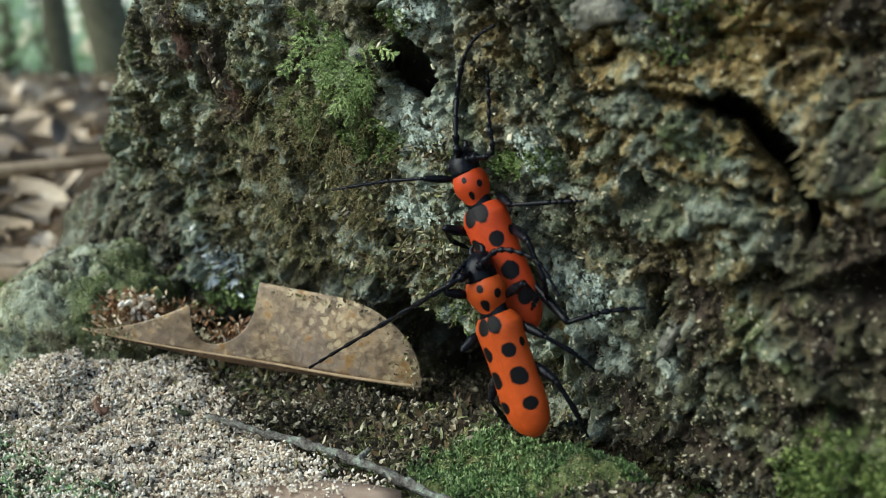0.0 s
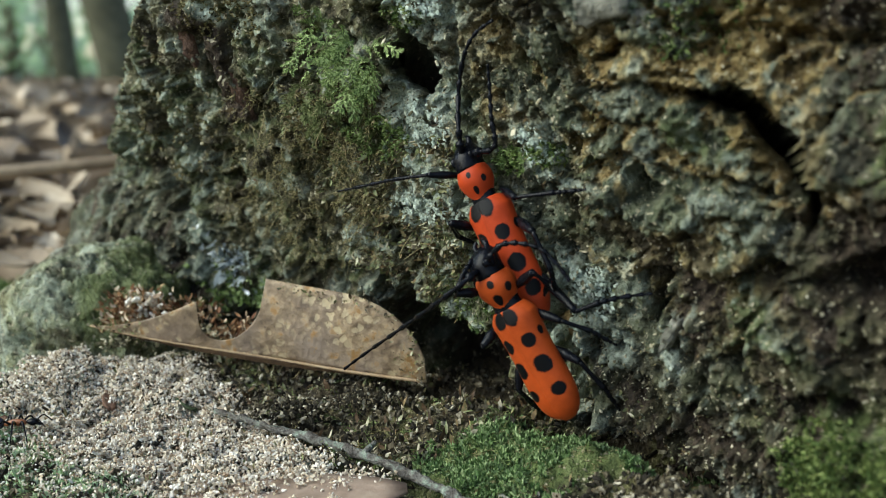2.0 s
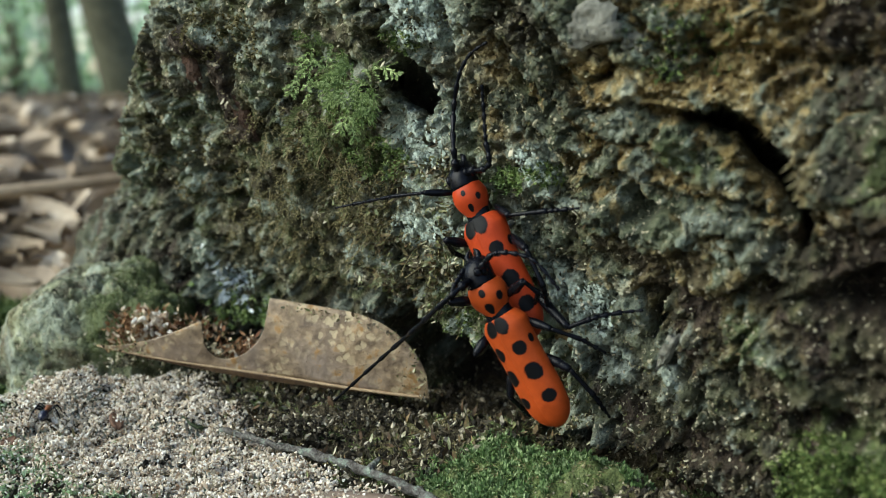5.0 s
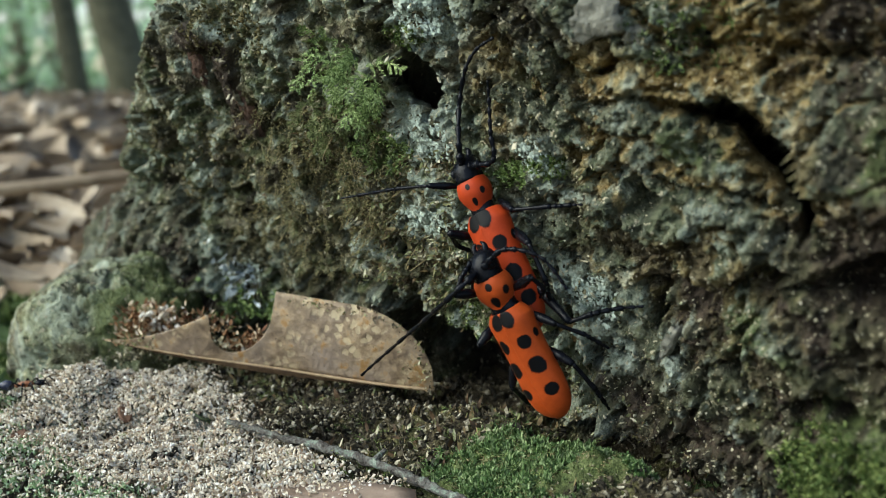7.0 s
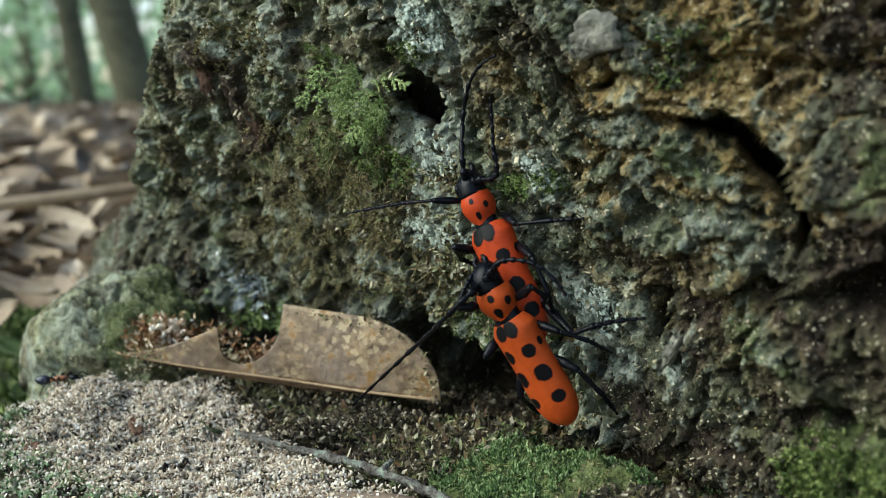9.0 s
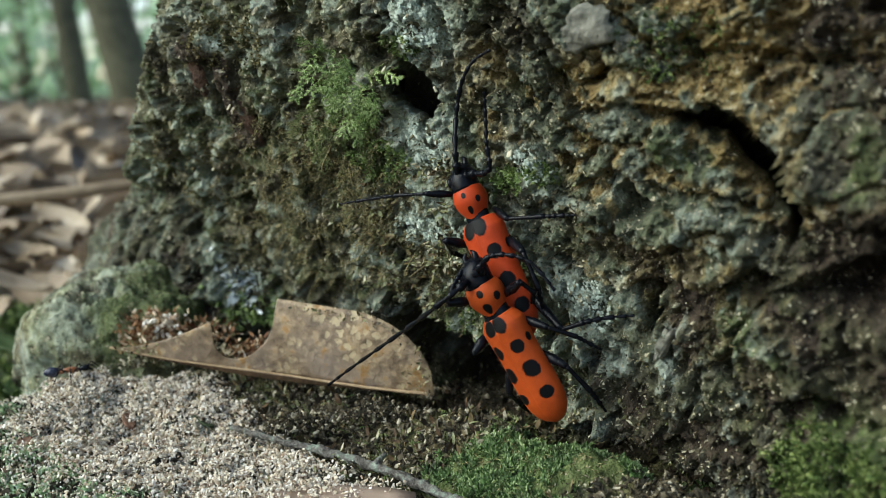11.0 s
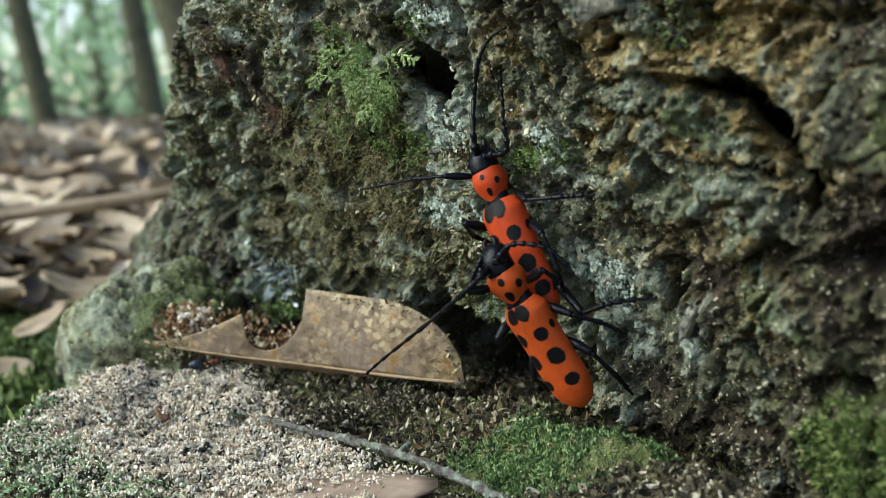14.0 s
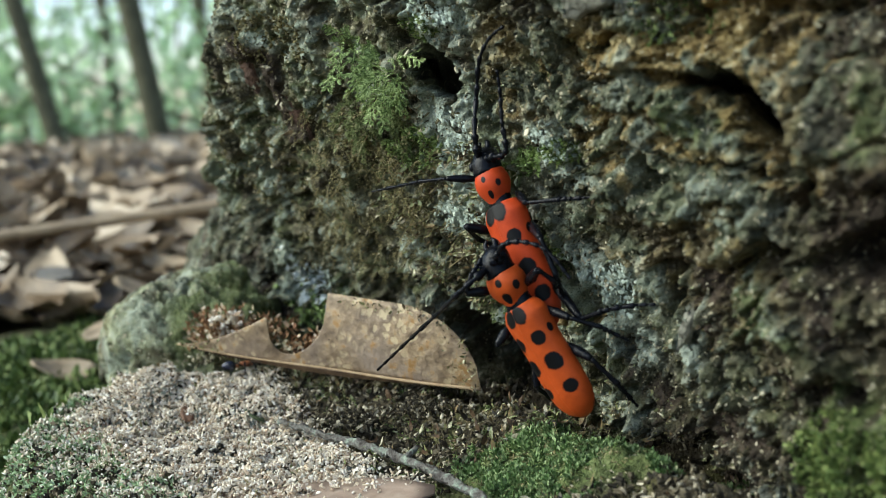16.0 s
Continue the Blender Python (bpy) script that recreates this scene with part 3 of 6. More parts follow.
CUSHION = plain("moss_cushion", [(0.2, (0.045, 0.095, 0.024)), (0.5, (0.13, 0.205, 0.072)), (0.8, (0.31, 0.39, 0.19))], 3.0, 0.65, 0.25, 0.05, 0.6)
RIM_MOSS = plain("rim_moss", [(0.2, (0.2, 0.3, 0.13)), (0.5, (0.4, 0.53, 0.3)), (0.8, (0.6, 0.7, 0.48))], 3.0, 0.65, 0.25, 0.05, 0.7)
CHAFF = plain("withered_scraps", [(0.12, (0.04, 0.032, 0.018)), (0.3, (0.16, 0.105, 0.048)), (0.46, (0.15, 0.18, 0.07)), (0.62, (0.28, 0.21, 0.11)), (0.78, (0.2, 0.25, 0.1)), (1.0, (0.6, 0.54, 0.4))], 1.0, 0.65, 0.3, 0.05, 1.0)
SOIL_CHAFF = plain("rotting_scraps", [(0.12, (0.028, 0.021, 0.013)), (0.36, (0.11, 0.062, 0.03)), (0.5, (0.09, 0.11, 0.04)), (0.64, (0.21, 0.13, 0.065)), (0.8, (0.14, 0.18, 0.07)), (1.0, (0.52, 0.45, 0.33))], 1.0, 0.65, 0.3, 0.05, 1.0)
FERN = plain("feather_moss", [(0.2, (0.06, 0.1, 0.022)), (0.5, (0.19, 0.27, 0.075)), (0.8, (0.42, 0.52, 0.22))], 2.5, 0.55, 0.35, 0.05, 0.6)
OLIVE = plain("dry_moss", [(0.2, (0.055, 0.05, 0.018)), (0.5, (0.17, 0.145, 0.06)), (0.8, (0.36, 0.31, 0.16))], 2.0, 0.7, 0.25, 0.05, 0.8)
OLIVE_GREEN = plain("olive_moss", [(0.2, (0.055, 0.065, 0.02)), (0.5, (0.14, 0.17, 0.06)), (0.8, (0.27, 0.3, 0.13))], 2.5, 0.65, 0.25, 0.05, 0.7)
LICHEN = plain("pale_lichen", [(0.25, (0.2, 0.24, 0.2)), (0.5, (0.42, 0.49, 0.42)), (0.75, (0.64, 0.71, 0.62))], 1.5, 0.8, 0.2, 0.15, 0.3)
LITTER = plain("leaf_litter", [(0.15, (0.07, 0.048, 0.03)), (0.4, (0.22, 0.155, 0.095)), (0.65, (0.39, 0.295, 0.195)), (0.9, (0.6, 0.5, 0.38))], 14.0, 0.55, 0.4, 0.3, 0.8)
SOILBITS = plain("soil_bits", [(0.2, (0.018, 0.015, 0.01)), (0.5, (0.058, 0.048, 0.03)), (0.78, (0.14, 0.115, 0.07)), (0.97, (0.5, 0.45, 0.34))], 1.2, 0.8, 0.25, 0.1, 0.95)
TWIG = plain("grey_twig", [(0.32, (0.025, 0.02, 0.018)), (0.45, (0.095, 0.085, 0.075)), (0.54, (0.17, 0.165, 0.145)), (0.6, (0.2, 0.24, 0.19)), (0.7, (0.42, 0.45, 0.38))], 1.6, 0.85, 0.2, 0.5)
ROOT = earth_material("algae_root", [(0.32, (0.04, 0.043, 0.024)), (0.42, (0.2, 0.21, 0.12)), (0.54, (0.36, 0.38, 0.24)), (0.7, (0.54, 0.56, 0.42))])


def blotched_leaf():
    """Dead leaf skin: pale cells between brown veins, and darker stains."""
    m, n, l, b = shader("blotched_leaf", 0.55, 0.35)
    tc = n.new("ShaderNodeTexCoord")
    vor = val(n, l, "ShaderNodeTexVoronoi", Scale=760.0)
    warp = val(n, l, "ShaderNodeTexNoise", Scale=700.0, Detail=3.0)
    add = n.new("ShaderNodeVectorMath")
    add.operation = "MULTIPLY_ADD"
    l.new(tc.outputs["Object"], warp.inputs["Vector"])
    l.new(warp.outputs["Color"], add.inputs[0])
    add.inputs[1].default_value = (0.0016, 0.0016, 0.0016)
    l.new(tc.outputs["Object"], add.inputs[2])
    l.new(add.outputs[0], vor.inputs["Vector"])
    big, mid, fine = grain(n, l, 9, 4), grain(n, l, 2.4, 5), grain(n, l, 0.4, 3)
    skin = ramp(n, l, mid, [(0.34, (0.085, 0.056, 0.033)), (0.5, (0.225, 0.158, 0.095)), (0.64, (0.38, 0.29, 0.18))])
    cells = math_node(n, l, "MULTIPLY", spread(n, l, vor.outputs["Distance"], 0.48, 0.36), spread(n, l, big, 0.44, 0.58))
    skin = blend(n, l, spread(n, l, grain(n, l, 16, 2), 0.42, 0.6), skin, blend(n, l, mid, (0.11, 0.075, 0.055), (0.33, 0.26, 0.2)))
    c = blend(n, l, math_node(n, l, "MULTIPLY", cells, 0.62), skin, (0.54, 0.44, 0.27))
    c = blend(n, l, spread(n, l, mid, 0.56, 0.66), c, (0.27, 0.15, 0.055))
    c = blend(n, l, spread(n, l, fine, 0.66, 0.74), c, (0.045, 0.03, 0.02))
    l.new(c, b.inputs["Base Color"])
    bump(n, l, b, math_node(n, l, "ADD", mid, vor.outputs["Distance"]), 0.2, 0.7)
    return m


BLOTCHED = blotched_leaf()
# dark brown underside; the shade beneath the leaf is put into it too
UNDERSIDE = plain("leaf_underside", [(0.3, (0.035, 0.02, 0.011)), (0.7, (0.1, 0.06, 0.03))], 2.0, 0.6)


# ---- crust on the bark ----
def bark_crust():
    n = 4500
    u = rng.uniform(-2, 40, n)
    z = rng.uniform(-4, 62, n)
    p, out = on_trunk(u, z, rng.uniform(-0.2, 0.3, n))
    crust = new("bark_crumbs", crumbs("bark_crumbs", p, rng.uniform(0.2, 0.75, n) * rng.uniform(0.5, 1.1, n), 2.2))
    crust.data.materials.append(DEBRIS)
    tagged(crust, "pale and brown crumbs caught in rough bark", "debris", kind="stuff")
    n = 4500
    u, z = rng.uniform(32, 60, n), -6 + 66 * rng.uniform(0, 1, n) ** 1.7
    p, out = on_trunk(u, z, rng.uniform(-0.3, 0.15, n))
    grit = new("bark_grit", crumbs("bark_grit", p, rng.uniform(0.12, 0.5, n), 1.8))
    grit.data.materials.append(DEBRIS)
    tagged(grit, "fine brown grit on crumbling bark", "debris", kind="stuff")


def fronds(name, roots, dirs, lengths, material, label, leaf=0.9, pairs=12, droop=0.5):
    """Feathery moss: each stem arches and carries small pointed leaves on both sides."""
    mats, places = [], []
    for p, d, ln in zip(roots, dirs, lengths):
        d = d / np.linalg.norm(d)
        side = np.cross(d, [0.1, 0.2, 1.0])
        side /= np.linalg.norm(side) + 1e-9
        pos, step_len = np.array(p, float), ln / pairs
        for k in range(pairs):
            d = d + np.array([0, 0, -droop / pairs]) + rng.normal(0, 0.07, 3)
            d /= np.linalg.norm(d)
            pos = pos + d * step_len
            size = leaf * (1.15 - 0.75 * k / pairs) * rng.uniform(0.7, 1.2)
            for sgn in (-1, 1, 0):
                w = d * 0.8 + side * sgn + rng.normal(0, 0.5, 3)
                m = facing(w[None], np.cross(d, side)[None] + rng.normal(0, 0.35, (1, 3)))[0]
                wide = 0.15 if sgn else 0.1
                mats.append(m * np.array([size * wide, size * (1 if sgn else step_len / size * 1.3), size]))
                places.append(pos)
    ob = new(name, batch(name, *BLADE, np.array(mats), np.array(places)))
    ob.data.materials.append(material)
    return tagged(ob, label, "moss", kind="stuff")


def branched_fronds(name, roots, dirs, lengths, material, label):
    """Fern-like moss: a bending stem with side branches in one plane, each set with short pointed leaves."""
    mats, places = [], []

    def leafy_line(pos, d, normal, length, steps, leaf):
        for k in range(steps):
            d = d + np.array([0, 0, -0.05]) + rng.normal(0, 0.06, 3)
            d /= np.linalg.norm(d)
            pos = pos + d * length / steps
            side = np.cross(d, normal)
            for sgn in (-1, 1, 0):
                w = d + 0.75 * sgn * side + rng.normal(0, 0.2, 3)
                size = leaf * (1.1 - 0.5 * k / steps) * rng.uniform(0.8, 1.2)
                mats.append(facing(w[None], normal[None] + rng.normal(0, 0.25, (1, 3)))[0] * np.array([size * 0.3, size, size * 0.6]))
                places.append(pos)
        return pos, d

    for p, d, ln in zip(roots, dirs, lengths):
        d = d / np.linalg.norm(d)
        normal = np.cross(d, np.cross([0.3, -0.8, 0.6] + rng.normal(0, 0.35, 3), d))
        normal /= np.linalg.norm(normal) + 1e-9
        pos = np.array(p, float)
        for k in range(6):
            pos, d = leafy_line(pos, d + np.array([0, 0, -0.09]), normal, ln / 6, 3, 0.5)
            for sgn in (-1, 1):
                if rng.uniform() < 0.62:
                    leafy_line(pos, d * 0.8 + sgn * np.cross(d, normal), normal, ln * 0.42 * (1.05 - 0.14 * k) * rng.uniform(0.7, 1.2), 6, 0.5)
    ob = new(name, batch(name, *BLADE, np.array(mats), np.array(places)))
    ob.data.materials.append(material)
    return tagged(ob, label, "moss", kind="stuff")


def feather_moss():
    n = 30
    u, z = around_blob(n, 28.0, 45.4, 2.4, 5.0)
    p, out = on_trunk(u, z, 0.8)
    d = out * 0.9 + np.stack([rng.normal(0.1, 0.75, n), rng.normal(0, 0.3, n), rng.normal(0.0, 0.7, n)], 1)
    branched_fronds("feather_moss", p, d, rng.uniform(3.2, 6.6, n), FERN, "green feathery moss hanging from bark")
    n = 40
    u, z = around_blob(n, 25.6, 39.5, 2.6, 3.4)
    p, out = on_trunk(u, z, 0.0)
    d = out * 0.7 + np.stack([rng.normal(0, 0.5, n), rng.normal(0, 0.3, n), rng.normal(-0.5, 0.4, n)], 1)
    branched_fronds("feather_moss", p, d, rng.uniform(2.0, 4.0, n), OLIVE_GREEN, "olive feathery moss hanging from bark")
    for n, cu, cz, ru, rz in ((300, 23.0, 32.0, 6.0, 11.0), (150, 17.5, 20.0, 6.0, 6.0)):
        u, z = around_blob(n, cu, cz, ru, rz)
        p, out = on_trunk(u, z, -0.2)
        d = out * 0.8 + np.stack([rng.normal(0, 0.5, n), rng.normal(0, 0.3, n), rng.normal(-0.3, 0.6, n)], 1)
        fronds("dry_moss", p, d, rng.uniform(2.0, 4.5, n), OLIVE, "olive and brown dried moss on bark", 0.75, 8, 0.9)
    # long withered stalks hanging among the moss
    for k in range(26):
        u, z = rng.uniform(17, 28), rng.uniform(20, 38)
        p, out = on_trunk(np.array([u]), np.array([z]), 0.1)
        a, o = Vector(p[0]), Vector(out[0])
        side = Vector((rng.normal(0, 1.2), 0, -rng.uniform(1.0, 3.0)))
        stalk = new("moss_stalk", mesh_from("moss_stalk", *tube([a, a + o * 1.0 + side * 0.5, a + o * 1.3 + side, a + o * 0.5 + side * 1.5], [0.07, 0.07, 0.06, 0.03], 5, 3)))
        stalk.data.materials.append(CHAFF)
        tagged(stalk, "thin withered moss stalk on bark", "stalk", group="withered moss stalks")


def tufts(name, places, up, size, material, label, leaves=7):
    """Low cushion of moss: short leafy shoots."""
    n = len(places)
    p = np.repeat(places, leaves, 0)
    d = np.repeat(up, leaves, 0) + rng.normal(0, 0.55, (n * leaves, 3))
    m = facing(d, rng.normal(size=(n * leaves, 3)))
    s = np.repeat(size, leaves) * rng.uniform(0.6, 1.2, n * leaves)
    ob = new(name, batch(name, *BLADE, m * np.stack([s * 0.42, s, s], 1)[:, None, :], p))
    ob.data.materials.append(material)
    return tagged(ob, label, "moss", kind="stuff")


CURL = ([(0, 0, 0), (-0.2, 0.2, 0.06), (0.24, 0.3, -0.03), (-0.26, 0.6, 0.24), (0.2, 0.66, 0.14), (0.08, 1.0, 0.52)], [(0, 2, 1), (1, 2, 4), (1, 4, 3), (3, 4, 5)])


def scraps(name, places, up, size, label, material=None):
    """Small curled scraps of withered moss and bark skin."""
    n = len(places)
    d = up * 0.5 + rng.normal(0, 0.8, (n, 3))
    m = facing(d, up + rng.normal(0, 0.6, (n, 3)))
    ob = new(name, batch(name, *CURL, m * np.stack([size * rng.uniform(0.5, 1.2, n), size * rng.uniform(0.7, 1.6, n), size * rng.uniform(0.4, 1.4, n)], 1)[:, None, :], places))
    ob.data.materials.append(material or CHAFF)
    return tagged(ob, label, "debris", kind="stuff")


def withered_scraps():
    for cu, cz, ru, rz, n, s0, s1 in ((27.0, 27.0, 7.0, 17.0, 11000, 0.3, 1.0), (12.0, 30.0, 11.0, 28.0, 1800, 0.3, 1.0), (36.0, 30.0, 6.0, 30.0, 2200, 0.2, 0.6), (48.0, 10.0, 9.0, 14.0, 3000, 0.15, 0.45), (33.0, 2.0, 14.0, 7.0, 4000, 0.2, 0.7)):
        u, z = around_blob(n, cu, cz, ru, rz)
        keep = fbm(np.stack([u * 2.4, z, 0 * u], 1), 5, 3, 0.6, seed=201) + rng.normal(0, 0.25, n) > -0.1
        for lu, lz, wu, wz in ((28.6, 26.3, 2.4, 3.0), (30.0, 37.0, 1.9, 3.6), (38.0, 17.0, 1.8, 4.0)):
            keep &= ((u - lu) / wu) ** 2 + ((z - lz) / wz) ** 2 > rng.uniform(0.6, 1.1, n)
        p, out = on_trunk(u[keep], z[keep], rng.uniform(-0.2, 0.1, keep.sum()))
        scraps("withered_scraps", p, out, rng.uniform(s0, s1, len(p)), "curled brown and green moss scraps on bark")
    n = 14000
    x, y = rng.uniform(-58, 40, n), rng.uniform(106, 168, n)
    patch = fbm(np.stack([x, y, 0 * x], 1), 7, 3, 0.6, seed=203) + rng.normal(0, 0.3, n)
    k = (trunk_gap(x, y) > -14) & (x > -36 + (162 - y) * 0.6) & (((x - 14) / 18) ** 2 + ((y - 121) / 9.5) ** 2 > 0.8) & (patch > -0.15)
    p = on_ground(x[k], y[k], rng.uniform(-0.2, 0.7, k.sum()))
    scraps("withered_scraps", p, np.tile([0.0, 0.0, 1.0], (len(p), 1)), rng.uniform(0.4, 1.45, len(p)) * np.interp(p[:, 1], [108, 130], [0.45, 1.0]), "curled brown and green moss scraps on soil", SOIL_CHAFF)
    n = 350
    x, y = rng.uniform(-60, -15, n), rng.uniform(108, 165, n)
    k = in_heap(x, y)
    p = on_ground(x[k], y[k], rng.uniform(0.6, 1.2, k.sum()))
    scraps("withered_scraps", p, np.tile([0.0, 0.0, 1.0], (len(p), 1)), rng.uniform(0.3, 1.0, len(p)), "few brown scraps lying on sawdust")
    # green shoots on the soil
    n = 900
    x, y = rng.uniform(-50, 36, n), rng.uniform(110, 165, n)
    k = (trunk_gap(x, y) > -2) & ~in_heap(x, y) & (fbm(np.stack([x, y, 0 * x], 1), 9, 2, seed=205) > 0.05)
    p = on_ground(x[k], y[k], 0)
    d = np.stack([rng.normal(0, 0.6, len(p)), rng.normal(-0.2, 0.5, len(p)), rng.uniform(0.3, 1, len(p))], 1)
    fronds("moss_shoots", p, d, rng.uniform(1.2, 3.2, len(p)), GREEN, "short green moss shoots on soil", 0.8, 6, 0.8)


def moss_cushions():
    n = 8500
    x, y = around_blob(n, 14, 121, 20, 11.5)
    keep = (x * 0.35 + y + rng.normal(0, 1.5, n) < 134) & (fbm(np.stack([x, y, 0 * x], 1), 6, 3, 0.6, seed=207) + rng.normal(0, 0.12, n) > -0.2)
    x, y = x[keep], y[keep]
    up = np.tile([0.0, -0.15, 1.0], (len(x), 1))
    tufts("moss_cushion", on_ground(x, y, -0.1), up, rng.uniform(0.45, 1.0, len(x)), CUSHION, "bright green moss cushion on soil")
    n = 2400
    u, z = around_blob(n, 53.5, 5.5, 3.8, 6.5)
    p, out = on_trunk(u, z, -0.1)
    tufts("moss_patch", p, out + np.array([0, 0, 0.4]), rng.uniform(0.35, 0.8, n), GREEN, "green moss patch low on bark", 6)
    for cu, cz, ru, rz, n in ((27.5, 34.4, 2.0, 3.0, 700), (35.8, 32.8, 1.0, 1.8, 220), (34.5, 21, 1.6, 4.0, 260), (33.5, 33, 1.0, 2.0, 120), (38.0, 34, 1.4, 1.6, 140), (31.5, 49, 1.6, 1.8, 160), (21, 50, 3.0, 5.0, 300),
                              (13, 30, 5, 10, 500), (29, 11, 3, 5, 260), (46, 48, 3, 4, 160)):
        u, z = around_blob(n, cu, cz, ru, rz)
        p, out = on_trunk(u, z, -0.1)
        tufts("moss_patch", p, out + np.array([0, 0, 0.4]), rng.uniform(0.35, 0.8, n), FERN if cu in (27.5, 33.5, 35.8) else GREEN if cu > 25 else OLIVE, "small yellow-green moss patch on bark" if cu in (27.5, 33.5, 35.8) else "small olive-green moss patch on bark", 5)


# ---- root, sawdust, soil crumbs ----
def root_lump():
    """The blunt root end left of the leaf: smooth, with pale algae, thin moss on its inner half and dark scars on top."""
    n, m = 220, 130
    a, b = np.meshgrid(np.linspace(0, 2 * math.pi, n, endpoint=False), np.linspace(0.02, math.pi - 0.02, m))
    D = np.stack([np.sin(b) * np.cos(a), np.sin(b) * np.sin(a), np.cos(b)], -1).reshape(-1, 3)
    P = D * 20
    boxy = 1 / (np.abs(D) ** 3.6).sum(1) ** (1 / 3.6)
    r = boxy * (1 + 0.1 * fbm(P, 13, 3, seed=171) + 0.045 * fbm(P, 4, 4, 0.6, seed=172) - 0.06 * step(0.3, 0.5, fbm(P, 5.5, 3, 0.6, seed=177)))
    C = np.array([-57.0, 180.0, -6.5]) + D * np.array([16.2, 15.0, 18.6]) * r[:, None]
    C[:, 2] -= 0.12 * np.clip(-62 - C[:, 0], 0, 20)
    scar = (1 - step(0.6, 2.8, np.hypot((C[:, 0] + 57) * 0.36, (C[:, 2] - 10.5 + 0.25 * (C[:, 0] + 57)) * 0.9))) * step(182, 178, C[:, 1]) * step(-0.3, 0.15, fbm(C, 2.2, 3, 0.6, seed=178))
    scar = np.maximum(scar, 0.8 * step(0.42, 0.55, fbm(C, 1.6, 3, 0.6, seed=179)))
    C[:, 2] -= 1.2 * scar
    Q = C
    C = C.reshape(m, n, 3)
    film = step(-59, -52, Q[:, 0] + 3 * fbm(Q, 5, 3, seed=174)) * step(-8, 2, Q[:, 2])
    none = np.zeros(len(Q))
    me = grid_mesh("root", C[..., 0], C[..., 1], C[..., 2], True, [("moss", 0.75 * film), ("ochre", 0.2 * step(0.2, 0.7, fbm(Q, 6, 3, seed=175))), ("lichen", 0.55 * step(-0.3, 0.5, fbm(Q, 3, 4, seed=176)) * (1 - film) * (1 - scar)),
                                                                           ("red", scar), ("grey", none)])
    part("root", me, ROOT, tree, "smooth root end with pale green algae")
    k = 2200
    w = rng.integers(0, n * m, k * 6)
    pts = Q[w]
    sel = (pts[:, 0] > -56) & (pts[:, 2] > -2) & (pts[:, 1] < 178)
    pts, up = pts[sel][:k], D[w][sel][:k]
    tufts("moss_patch", pts + rng.normal(0, 0.4, pts.shape), up, rng.uniform(0.2, 0.45, len(pts)), OLIVE_GREEN, "thin olive-green moss film on a root", 5)


def sawdust_heap():
    n = 110000
    x, y = rng.uniform(-66, -8, n), rng.uniform(100, 168, n)
    k = in_heap(x + rng.normal(0, 1.3, n), y + rng.normal(0, 1.3, n))
    x, y = x[k], y[k]
    p = on_ground(x, y, rng.uniform(-0.2, 1.1, len(x)))
    ob = new("sawdust", crumbs("sawdust", p, 0.18 + 0.5 * rng.uniform(0, 1, len(x)) ** 1.6, 1.25))
    ob.data.materials.append(SAWDUST)
    tagged(ob, "heap of pale coarse sawdust on the ground", "sawdust", kind="stuff")


def soil_crumbs():
    n = 30000
    x, y = rng.uniform(-70, 45, n), rng.uniform(100, 170, n)
    k = (trunk_gap(x, y) > -16) & (((x - 14) / 18) ** 2 + ((y - 121) / 9.5) ** 2 > rng.uniform(0.75, 1.1, n))
    x, y = x[k], y[k]
    ob = new("soil_crumbs", crumbs("soil_crumbs", on_ground(x, y, rng.uniform(-0.2, 0.5, len(x))), rng.uniform(0.3, 1.7, len(x)) * rng.uniform(0.25, 0.9, len(x)), 1.6))
    ob.data.materials.append(SOILBITS)
    tagged(ob, "brown bark crumbs and soil bits on the ground", "debris", kind="stuff")
    n = 700
    x, y = rng.uniform(-60, 30, n), rng.uniform(112, 165, n)
    k = (trunk_gap(x, y) > -1) & (x > -38 + (164 - y) * 0.6)
    x, y = x[k], y[k]
    d = np.stack([rng.normal(0, 0.8, len(x)), rng.normal(0, 0.6, len(x)), rng.uniform(0.2, 1, len(x))], 1)
    fronds("withered_moss", on_ground(x, y), d, rng.uniform(1.5, 4.0, len(x)), OLIVE, "withered brown moss shoots on soil", 0.7, 7, 1.2)
    n = 2600
    x, y = rng.uniform(-76, -28, n), rng.uniform(100, 165, n)
    rim = ledge_rim(y)
    k = (x - rim < 4 + 9 * step(148, 132, y)) & (x - rim > -7)
    x, y = np.repeat(x[k], 5) + rng.normal(0, 1.2, k.sum() * 5), np.repeat(y[k], 5) + rng.normal(0, 1.2, k.sum() * 5)
    tufts("moss_rim", on_ground(x, y, -0.1), np.tile([-0.4, -0.2, 0.8], (len(x), 1)), rng.uniform(0.45, 1.0, len(x)), RIM_MOSS, "pale green moss on the edge of a ledge", 6)
    k = rng.uniform(0, 1, len(x)) < 0.8
    grains = new("sawdust", crumbs("sawdust", on_ground(x[k], y[k], rng.uniform(0.4, 1.2, k.sum())), rng.uniform(0.2, 0.5, k.sum()), 1.9))
    grains.data.materials.append(SAWDUST)
    tagged(grains, "pale sawdust grains scattered in moss", "sawdust", kind="stuff")


